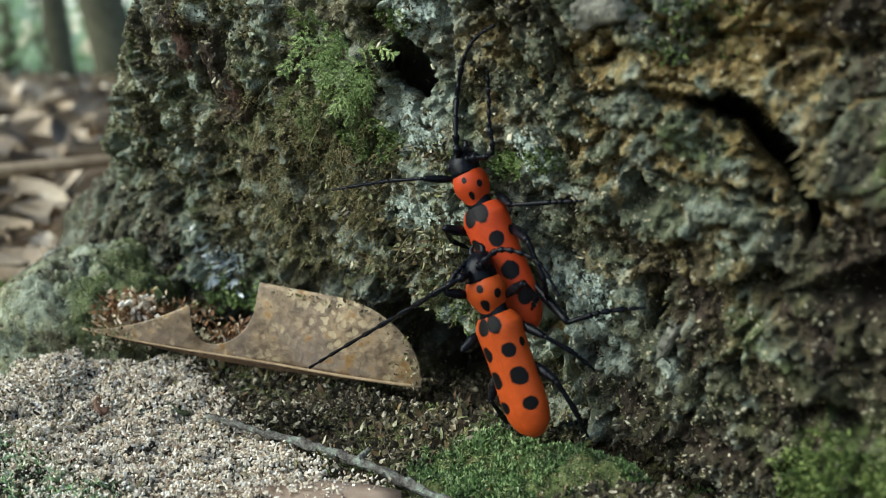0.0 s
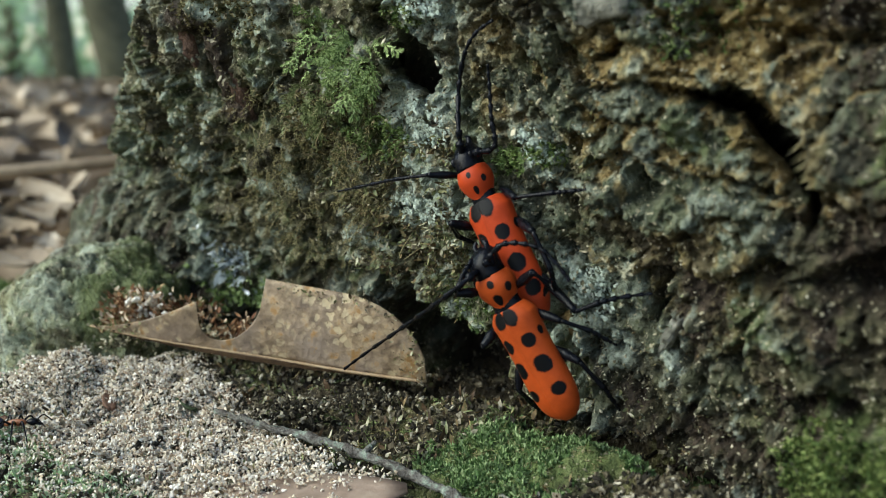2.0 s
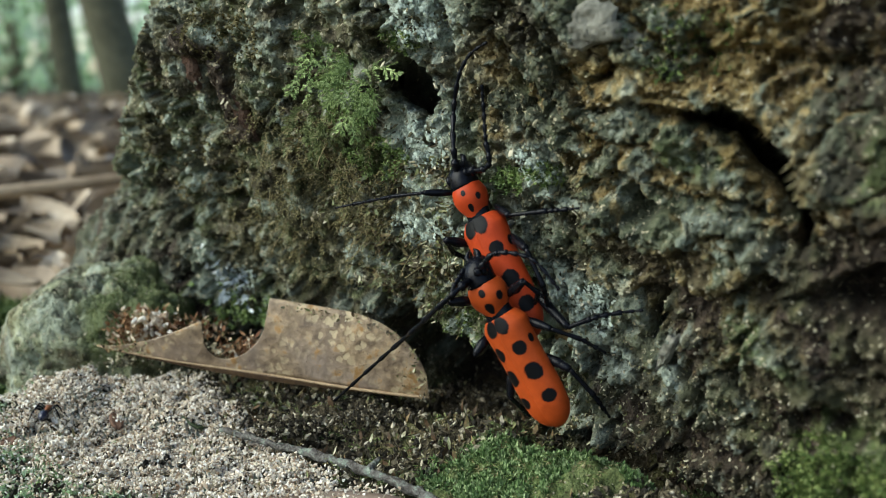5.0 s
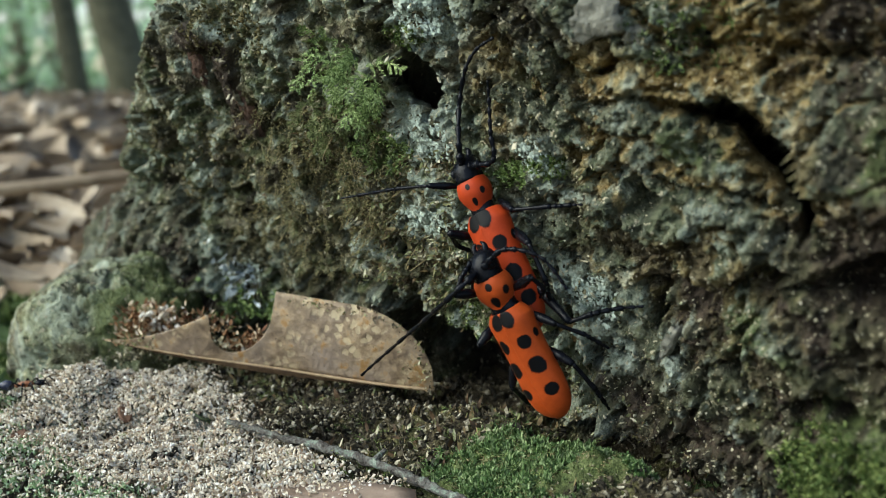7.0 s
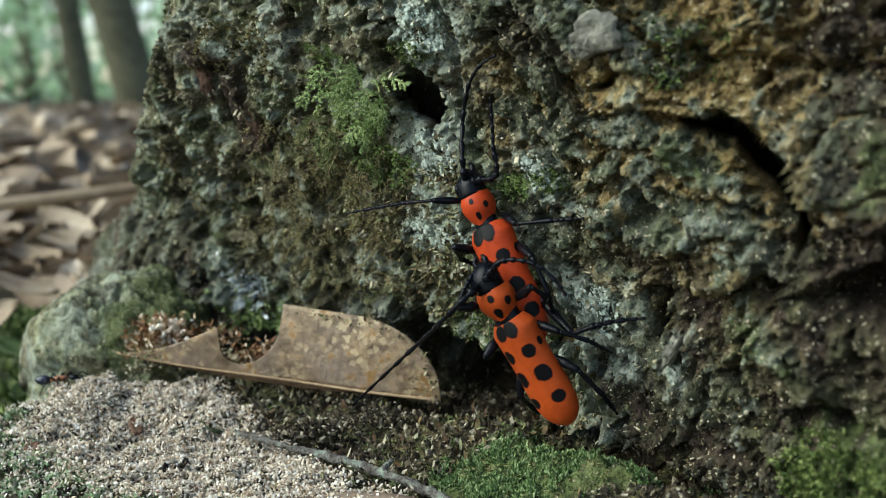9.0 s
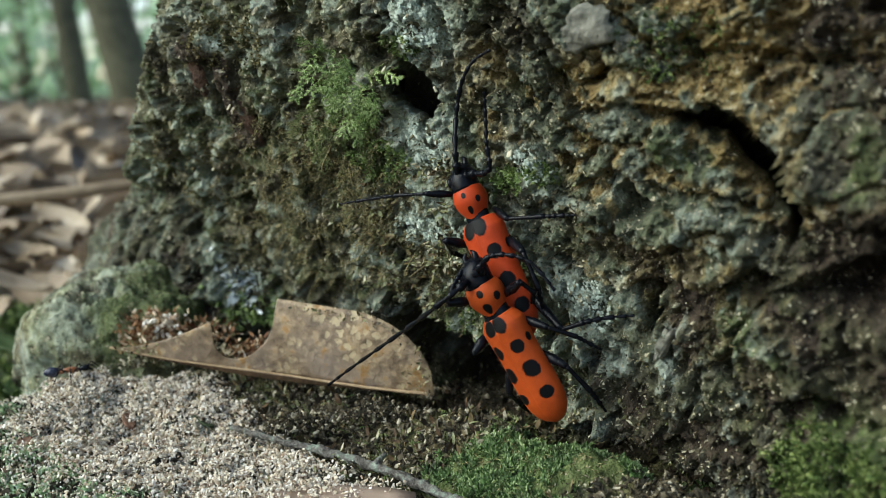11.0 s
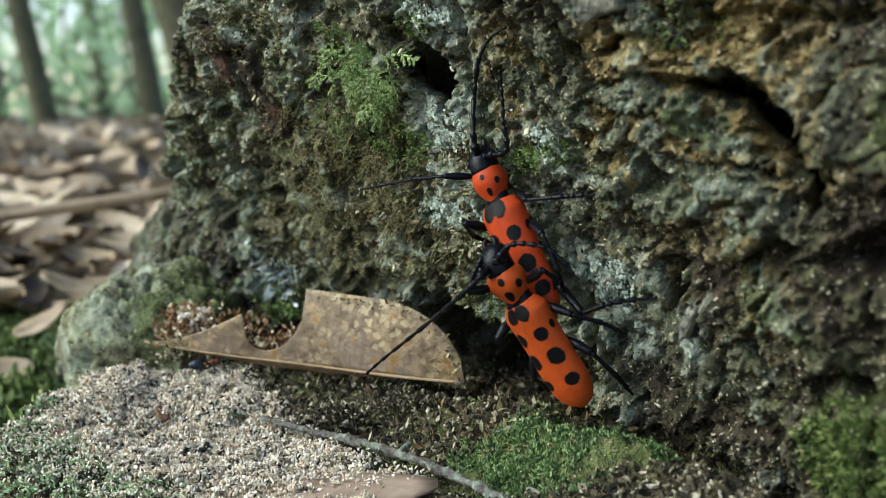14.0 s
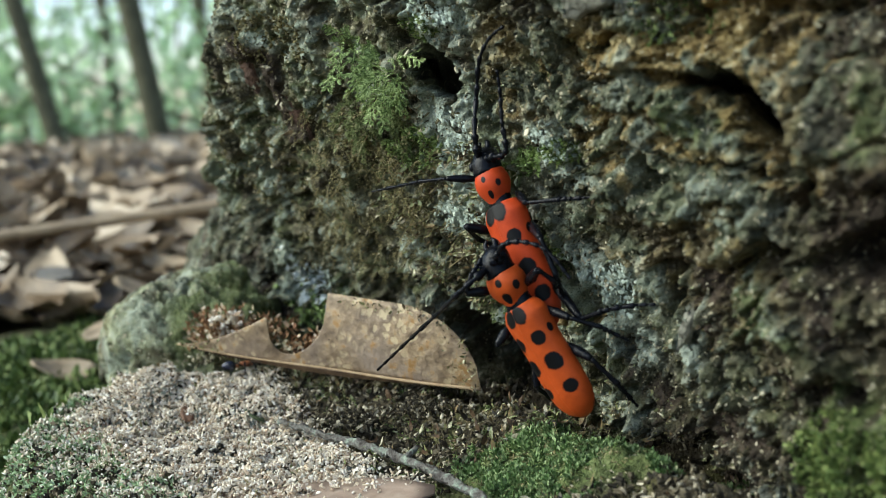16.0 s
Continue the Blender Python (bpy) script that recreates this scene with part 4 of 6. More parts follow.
# ---- leaf, twig and other loose bits ----
def sheet(name, outline, inner, warp, material, parent, thick=0.22, label=""):
    """A thin leaf blade: rows between a lower and an upper line, bent by warp(s, h), with thickness."""
    rows, cols = 16, 90
    V, F = [], []
    for i in range(rows + 1):
        for j in range(cols + 1):
            s = j / cols
            lo, hi = inner(s), outline(s)
            V.append(warp(s, lo + (hi - lo) * i / rows))
    for i in range(rows):
        for j in range(cols):
            a = i * (cols + 1) + j
            F.append((a, a + 1, a + cols + 2, a + cols + 1))
    me = mesh_from(name, V, F)
    ob = part(name, me, material, parent, label)
    md = ob.modifiers.new("thick", "SOLIDIFY")
    md.thickness = thick * 0.001
    return ob


def chewed_leaf():
    """A dead leaf folded along its midrib; a round bite is missing from its upper half."""
    tip, end = Vector((-52.5, 158.5, 4.2)), Vector((-1.2, 142.5, 1.0))
    along = end - tip
    up = Vector((0.06, 0.1, 1.0)).normalized()
    leaf = thing("dead_leaf", "curled brown dead leaf with a bitten notch against the tree", "leaf")

    def top(s):
        if s < 0.34:
            full = 7.2 * (s / 0.34) ** 1.5
        elif s < 0.52:
            full = 7.2 + 4.4 * (s - 0.34) / 0.18
        else:
            full = 11.6 - 0.8 * (s - 0.52) / 0.48
        if s > 0.74:
            full *= math.sqrt(max(0.0, 1 - ((s - 0.74) / 0.26) ** 2.2))
        c, half = 0.435, 0.097
        if abs(s - c) < half:
            k = (s - c) / half
            full = min(full, (7.4 + 2.2 * k) - math.sqrt(max(0, 1 - k * k)) * 5.6)
        return full + 0.05

    def place(s, h):
        p = tip + along * s + up * h
        curl = 2.2 * math.sin(h / 14 * 2.2) + 0.5 * math.sin(s * 9)
        dip = 1.1 * math.sin(s * math.pi)
        return p + Vector((0, -curl + 1.0 * (h / 14) ** 2, -0.5 * dip))

    sheet("blade", top, lambda s: 0.0, place, BLOTCHED, leaf, label="brown leaf half with pale blotches")

    def under(s, h):
        p = tip + along * s
        return p + Vector((0, 0.3 * h, -0.85 * h)) + Vector((0, 0.15, -0.55 * math.sin(s * math.pi)))

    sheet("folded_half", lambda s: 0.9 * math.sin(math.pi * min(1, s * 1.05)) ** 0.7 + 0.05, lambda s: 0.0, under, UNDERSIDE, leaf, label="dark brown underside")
    for lo, hi, n in ((0.55, 0.97, 90), (0.9, 0.99, 60), (0.02, 0.2, 50)):
        s = rng.uniform(lo, hi, n)
        h = np.array([top(v) for v in s]) * (rng.uniform(0.88, 1.0, n) if lo == 0.55 else rng.uniform(0.0, 1.0, n))
        p = np.array([tuple(place(a, b) + Vector((0, -0.3, 0.05))) for a, b in zip(s, h)])
        scraps("withered_scraps", p, np.tile([0.0, -1.0, 0.3], (n, 1)), rng.uniform(0.25, 0.8, n), "tan moss scraps stuck to a dead leaf")
    rib = [place(k / 14, 0) + Vector((0, -0.15, 0)) for k in range(15)]
    part("midrib", mesh_from("midrib", *tube(rib, [0.12 + 0.15 * k / 14 for k in range(15)], 6, 2)), plain("leaf_rib", [(0.3, (0.22, 0.14, 0.075)), (0.7, (0.38, 0.28, 0.17))], 2.0), leaf, "pale brown midrib")
    return leaf


def litter_form(length, width, bend, seed):
    """One dead leaf, lying, cupped along its midrib: vertices and faces in millimetres."""
    rn = random.Random(seed)
    tw = rn.uniform(-0.5, 0.5)
    V, F, n = [], [], 9
    for i in range(n + 1):
        s = i / n
        w = width * 0.5 * math.sin(math.pi * (0.04 + 0.93 * s) ** 0.85) ** 0.8
        for k in (-1, -0.5, 0, 0.5, 1):
            V.append((k * w, (s - 0.5) * length, bend * (abs(k) ** 1.5) * width * 0.35 + bend * 0.2 * length * (s - 0.5) ** 2 * 4 + tw * k * w * (s - 0.5)))
    for i in range(n):
        for k in range(4):
            a = i * 5 + k
            F.append((a, a + 1, a + 6, a + 5))
    return V, F


def crumb_piles():
    """Reddish crumbs by the leaf's tip and behind the leaf."""
    for cx, cy, cz, rx, ry, rz, n in ((-46.5, 162.0, 4.0, 5.5, 3.0, 3.0, 420), (-34.0, 160.0, 2.0, 8.0, 4.0, 3.5, 520), (-8.0, 141.0, -1.0, 7.0, 3.0, 1.6, 420), (-20.0, 141.0, -2.5, 8.0, 4.0, 1.6, 420)):
        p = np.array([cx, cy, cz]) + rng.normal(0, 0.45, (n, 3)) * np.array([rx, ry, rz])
        g = on_ground(p[:, 0], p[:, 1])[:, 2]
        p[:, 2] = np.maximum(g, np.minimum(p[:, 2], g + rz + 2))
        ob = new("crumb_pile", crumbs("crumb_pile", p, rng.uniform(0.2, 0.85, n), 1.5))
        # piles below the leaf: dark soil brown that also holds the leaf's shade
        ob.data.materials.append(DEBRIS if cy > 150 else SOILBITS)
        tagged(ob, "tan and brown wood crumbs beside a dead leaf", "debris", kind="stuff")


def bark_flakes():
    """Loose plates of bark that stand off the trunk, each a lumpy scale."""
    stone = plain("grey_scale", [(0.3, (0.06, 0.06, 0.048)), (0.5, (0.15, 0.148, 0.12)), (0.7, (0.29, 0.28, 0.23))], 2.5, 0.75, 0.3, 0.3)
    rust = plain("rusty_scale", [(0.3, (0.028, 0.016, 0.011)), (0.5, (0.085, 0.047, 0.032)), (0.7, (0.18, 0.105, 0.07))], 1.6, 0.75, 0.3, 0.5)
    brown = plain("ochre_scale", [(0.3, (0.07, 0.05, 0.025)), (0.5, (0.2, 0.14, 0.065)), (0.7, (0.36, 0.27, 0.14))], 2.0, 0.85, 0.2, 0.4)
    for u, z, w, h, turn, mat in ((41.9, 50.2, 3.6, 2.3, 20, stone), (43.6, 48.4, 1.4, 1.2, 60, stone), (44.1, 15.4, 0.7, 3.2, -32, stone),
                                  (33.4, 13.0, 1.6, 2.0, 10, brown), (36.2, 11.5, 1.4, 1.6, -15, brown), (19.4, 39.5, 1.5, 4.6, 8, rust), (18.0, 46.0, 1.5, 3.4, -10, rust),
                                  (36.8, 3.6, 1.6, 1.1, 20, stone), (34.8, 27.0, 1.2, 1.0, 50, stone)):
        p, n = on_trunk(np.array([u]), np.array([z]), 0.1)
        nv = Vector(n[0])
        a = Vector((0, 0, 1)).cross(nv).normalized()
        b = nv.cross(a)
        rings, seg = 9, 26
        V, F = [Vector((0, 0, 0.5))], []
        for i in range(1, rings + 1):
            for j in range(seg):
                t = 2 * math.pi * j / seg
                r = i / rings
                edge = 1 + 0.12 * math.sin(3 * t + u) + 0.1 * math.sin(5 * t + z) + 0.07 * math.sin(11 * t)
                V.append(Vector((r * w * edge * math.cos(t), r * h * edge * math.sin(t), 0.4 * (1 - r ** 6) - (0.5 if i == rings else 0))))
        for j in range(seg):
            F.append((0, 1 + j, 1 + (j + 1) % seg))
        for i in range(rings - 1):
            for j in range(seg):
                q, q2 = 1 + i * seg + j, 1 + i * seg + (j + 1) % seg
                F.append((q, q + seg, q2 + seg, q2))
        A = np.array([tuple(v) for v in V])
        A[:, 2] += 0.35 * fbm(A + u, 1.3, 4, 0.65, seed=191)
        c, s = math.cos(math.radians(turn)), math.sin(math.radians(turn))
        W = [Vector(p[0]) + a * (x * c - y * s) + b * (x * s + y * c) + nv * zz for x, y, zz in A]
        part("bark_plate", mesh_from("bark_plate", W, F), mat, tree)


def tree_crown():
    """Limbs and leaves far above the view."""
    mats, places = [], []
    base = Vector((AXIS_X, AXIS_Y, 0))
    for k in range(9):
        w, h = k * 2.4, 5200 + 400 * k
        p = base + Vector((0, 0, h))
        tip = p + Vector((math.cos(w) * 1700, math.sin(w) * 1700, 900))
        part("limb", mesh_from("limb", *tube([p, p.lerp(tip, 0.5) + Vector((0, 0, 120)), tip], [34, 22, 8], 7, 3)), BARK_FAR, tree)
        for q in range(130):
            places.append(np.array(p.lerp(tip, rng.uniform(0.35, 1.15)) + Vector(rng.normal(0, 330, 3))))
    n = len(places)
    m = facing(rng.normal(size=(n, 3)), rng.normal(size=(n, 3)) + np.array([0, 0, 1.5]))
    s = rng.uniform(70, 130, n)
    part("crown", batch("crown", *BLADE, m * np.stack([s * 0.5, s, s], 1)[:, None, :], np.array(places)), FOLIAGE, tree, "loose crown of green leaves")


def loose_bits():
    flat = thing("fallen_leaf", "flat pinkish-brown dead leaf under sawdust", "leaf", pose(-0.0165, 0.1135, -0.0044, 3, 0, -84))
    V, F = litter_form(27, 13.5, 0.05, 3)
    ob = part("blade", mesh_from("blade", V, F), plain("flat_leaf", [(0.3, (0.16, 0.11, 0.085)), (0.5, (0.3, 0.22, 0.17)), (0.7, (0.42, 0.33, 0.26))], 6.0, 0.5, 0.4, 0.1), flat)
    ob.modifiers.new("thick", "SOLIDIFY").thickness = 0.0003
    n = 420
    x, y = rng.uniform(-30, -4, n), 119.6 + rng.normal(0, 1.1, n) - 0.02 * (rng.uniform(-30, -4, n) + 16) ** 2
    grains = new("sawdust", crumbs("sawdust", np.stack([x, y, -3.7 + rng.uniform(-0.3, 0.4, n)], 1), rng.uniform(0.2, 0.6, n), 1.8))
    grains.data.materials.append(SAWDUST)
    tagged(grains, "pale sawdust grains on the rim of a flat leaf", "sawdust", kind="stuff")
    twig = thing("twig", "weathered grey twig lying on soil", "twig")
    line = [(-30.0, 140.6, -3.2), (-26.0, 138.0, -3.2), (-22.0, 135.4, -3.5), (-16.7, 132.0, -3.5), (-11.0, 127.5, -3.6), (-5.9, 123.2, -3.8), (-1.0, 118.5, -4.0), (4.0, 113.0, -4.4), (9.0, 107.0, -5.0)]
    V, F = tube(line, [0.34, 0.5, 0.5, 0.6, 0.52, 0.66, 0.58, 0.6, 0.56], 14, 14)
    A = np.array([tuple(v) for v in V])
    A = A + np.array([0.22, 0.22, 0.26]) * np.stack([fbm(A, 2.2, 4, 0.65, seed=181), fbm(A, 2.2, 4, 0.65, seed=182), fbm(A, 1.8, 4, 0.65, seed=183)], 1)
    part("stem", mesh_from("stem", A, F), TWIG, twig)
    part("side_shoot", mesh_from("side_shoot", *tube([(-8.6, 125.4, -3.2), (-7.8, 126.4, -2.6), (-7.2, 126.8, -2.1)], [0.5, 0.4, 0.25], 7, 3)), TWIG, twig)
    flake_mat = plain("red_flake", [(0.3, (0.1, 0.05, 0.03)), (0.7, (0.22, 0.125, 0.08))], 1.5)
    dark_green = plain("dark_leaf", [(0.3, (0.02, 0.03, 0.013)), (0.7, (0.06, 0.08, 0.035))], 1.5)
    for x, y, s, rz, name, label in ((-46.2, 146.2, 3.2, 30, "bark_flake", "small reddish-brown bark flake on sawdust"), (-34.5, 143.0, 2.6, 80, "leaf_scrap", "dark green leaf scrap on sawdust"),
                                     (-24.0, 131.5, 2.4, 10, "bark_flake", "small brown bark flake on sawdust"),
                                     (-58.5, 137.0, 3.0, -20, "bark_flake", "dark bark sliver on sawdust")):
        z = float(on_ground(np.array([x]), np.array([y]), 0.9)[0, 2])
        ob = thing(name, label, "debris", pose(x * 0.001, y * 0.001, z * 0.001, 25, 18, rz))
        V, F = litter_form(s * 1.25, s * 0.62, 0.2, int(s * 100))
        mat = dark_green if name == "leaf_scrap" else flake_mat
        o = part("flake", mesh_from("flake", V, F), mat, ob)
        o.modifiers.new("thick", "SOLIDIFY").thickness = 0.00035
    # raised lichen crusts on the bark
    for cu, cz, ru, rz, n in ((31.0, 36.6, 1.6, 3.2, 520), (32.8, 51.5, 1.3, 3.6, 420), (29.2, 25.5, 3.0, 1.9, 420), (39.3, 18.2, 2.0, 3.3, 460), (37.4, 35.2, 1.0, 2.6, 160), (10.5, 12.2, 1.0, 2.4, 160)):
        u, z = around_blob(n, cu, cz, ru, rz)
        p, out = on_trunk(u, z, 0.05)
        m = facing(np.cross(out, rng.normal(size=(n, 3))), out + rng.normal(0, 0.35, (n, 3)))
        s = rng.uniform(0.2, 0.6, n)
        ob = new("lichen_crust", batch("lichen_crust", *CRUMB, m * np.stack([s * 1.2, s, s * 0.35], 1)[:, None, :], p))
        ob.data.materials.append(LICHEN)
        tagged(ob, "crusty pale grey-green lichen on bark", "lichen", kind="stuff")


def shred_pile():
    """Reddish shreds of chewed wood with pale chips, behind the leaf's tip and in its notch."""
    shred = plain("wood_shreds", [(0.15, (0.12, 0.05, 0.022)), (0.45, (0.3, 0.16, 0.075)), (0.7, (0.46, 0.3, 0.16)), (0.95, (0.72, 0.62, 0.46))], 1.2, 0.75, 0.25, 0.05, 1.0)
    for cx, cy, cz, rx, ry, rz, n in ((-46.5, 162.6, 5.4, 5.5, 1.8, 3.4, 700), (-38.5, 162.0, 5.4, 5.0, 1.8, 2.4, 300), (-29.0, 157.5, 3.0, 5.0, 2.0, 3.0, 520)):
        r = rng.normal(0, 0.5, (n, 3)).clip(-1, 1)
        p = np.array([cx, cy, cz]) + r * np.array([rx, ry, rz])
        g = on_ground(p[:, 0], p[:, 1])[:, 2]
        p[:, 2] = np.maximum(g, p[:, 2])
        scraps("wood_shreds", p, np.tile([0.0, -0.4, 1.0], (n, 1)), rng.uniform(0.35, 1.25, n), "reddish shreds of chewed wood beside a dead leaf", shred)
    n = 60
    p = np.array([-44.5, 161.4, 7.4]) + rng.normal(0, 1, (n, 3)) * np.array([2.2, 0.6, 1.0])
    chips = new("wood_chips", crumbs("wood_chips", p, rng.uniform(0.5, 1.2, n), 1.6))
    chips.data.materials.append(SAWDUST)
    tagged(chips, "pale wood chips on reddish shreds", "debris", kind="stuff")


def lichen_flakes():
    """Bluish-white lichen flakes low on the bark, beside yellow-green moss."""
    blue = plain("blue_lichen", [(0.3, (0.2, 0.24, 0.26)), (0.5, (0.42, 0.47, 0.48)), (0.7, (0.66, 0.7, 0.7))], 1.5, 0.8, 0.2, 0.15, 0.3)
    n = 70
    u, z = rng.normal(9.8, 0.7, n), rng.normal(12.0, 2.6, n)
    p, out = on_trunk(u, z, 0.5)
    scraps("lichen_flakes", p, out, rng.uniform(0.9, 2.2, n), "bluish-white lichen flakes low on bark", blue)
    n = 260
    u, z = rng.normal(9.2, 1.3, n), rng.normal(6.5, 1.8, n)
    p, out = on_trunk(u, z, 0.3)
    tufts("moss_patch", p, out + np.array([0, 0, 0.5]), rng.uniform(0.6, 1.3, n), FERN, "yellow-green moss between bark and leaf", 6)


bark_flakes()
shred_pile()
lichen_flakes()
crumb_piles()
bark_crust()
feather_moss()
moss_cushions()
withered_scraps()
root_lump()
sawdust_heap()
soil_crumbs()
chewed_leaf()
loose_bits()
# ---- beetles ----
def spotted(name, red):
    m, n, l, b = shader(name, 0.46, 0.14)
    g = grain(n, l, 1.5, 4)
    fine = grain(n, l, 0.16, 2)
    col = ramp(n, l, g, [(0.3, tuple(c * 0.82 for c in red)), (0.7, tuple(min(1, c * 1.12) for c in red))])
    blot = math_node(n, l, "MULTIPLY", math_node(n, l, "SUBTRACT", grain(n, l, 0.9, 2), 0.5), 0.22)
    edge = math_node(n, l, "ADD", math_node(n, l, "ADD", attr(n, "spot"), blot), math_node(n, l, "MULTIPLY", math_node(n, l, "SUBTRACT", fine, 0.5), 0.12))
    black = spread(n, l, edge, 0.46, 0.54)
    l.new(blend(n, l, black, col, (0.003, 0.003, 0.0035)), b.inputs["Base Color"])
    bump(n, l, b, fine, 0.035, 0.6)
    return m


ORANGE = spotted("orange_wing_case", (0.4, 0.062, 0.011))
SCARLET = spotted("scarlet_wing_case", (0.4, 0.046, 0.011))
BLACK = plain("black_chitin", [(0.3, (0.002, 0.0022, 0.003)), (0.7, (0.007, 0.008, 0.012))], 0.7, 0.16, 0.13, 0.03)
ROLL = math.radians(2)
AX, AZ = -1.0, -2.0


def body_point(y, a, b, phi):
    """A point on the body: half-width a, half-height b, phi from the back's middle, positive to the right."""
    x, z = a * math.sin(phi), b * math.cos(phi)
    return (AX + x * math.cos(ROLL) + z * math.sin(ROLL), y, AZ - x * math.sin(ROLL) + z * math.cos(ROLL))


def shell(name, y0, y1, width, height, phi0, phi1, spots, material, parent, rows=84, cols=44, label=""):
    """A curved plate of the body with its spots as an attribute. spots: y, phi in degrees, radius along and across."""
    V, F, S = [], [], []
    for i in range(rows + 1):
        s = i / rows
        y = y0 + (y1 - y0) * s
        a, b = width(s), height(s)
        for j in range(cols + 1):
            phi = phi0 + (phi1 - phi0) * j / cols
            V.append(body_point(y, a, b, phi))
            k = 0.0
            for sy, sp, ry, rx in spots:
                arc = (phi - math.radians(sp)) * 2.75
                d = math.hypot((y - sy) / ry, arc / rx)
                k = max(k, 1 - d * 0.5)
            S.append(k)
    for i in range(rows):
        for j in range(cols):
            q = i * (cols + 1) + j
            F.append((q, q + 1, q + cols + 2, q + cols + 1))
    me = mesh_from(name, V, F)
    at = me.attributes.new("spot", "FLOAT", "POINT")
    at.data.foreach_set("value", S)
    ob = part(name, me, material, parent, label)
    md = ob.modifiers.new("thick", "SOLIDIFY")
    md.thickness, md.offset = 0.00018, -1
    return ob


def segmented(points, radii, sides=7):
    """Antenna or foot of short joints, each a little thicker at its end."""
    pts = [Vector(p) for p in points]
    line, rad = [], []
    for i in range(len(pts) - 1):
        for t, w in ((0.0, 0.7), (0.25, 0.8), (0.8, 1.2), (0.95, 1.05)):
            line.append(pts[i].lerp(pts[i + 1], t))
            rad.append(radii[i] * w)
    return tube(line + [pts[-1]], rad + [radii[-1] * 0.5], sides, 1)


def smooth_line(points, n):
    """n + 1 even places along a smooth line through the points."""
    v, _ = tube(points, [0.0] * len(points), 3, 8)
    line = [sum((Vector(c) for c in v[i * 3:i * 3 + 3]), Vector()) / 3 for i in range(len(v) // 3)]
    return [line[round(i * (len(line) - 1) / n)] for i in range(n + 1)]


def leg(parent, points, thick=1.0):
    """Femur with its tibia and foot."""
    p = [Vector(q) for q in points]
    femur = part("leg", mesh_from("leg", *tube([p[0], p[0].lerp(p[1], 0.5), p[1]], [0.34 * thick, 0.7 * thick, 0.42 * thick], 9, 5)), BLACK, parent)
    if len(p) > 3:
        ti, ta = p[1:3], p[2:]
    else:
        mid = p[1].lerp(p[2], 0.62)
        ti, ta = [p[1], mid], [mid, p[2]]
    part("tibia", mesh_from("tibia", *tube([ti[0], ti[0].lerp(ti[1], 0.5), ti[1]], [0.32 * thick, 0.3 * thick, 0.42 * thick], 8, 4)), BLACK, femur)
    foot = smooth_line(ta, 5)
    part("foot", mesh_from("foot", *segmented(foot, [0.34 * thick, 0.33 * thick, 0.32 * thick, 0.22 * thick, 0.18 * thick])), BLACK, femur)
    return femur


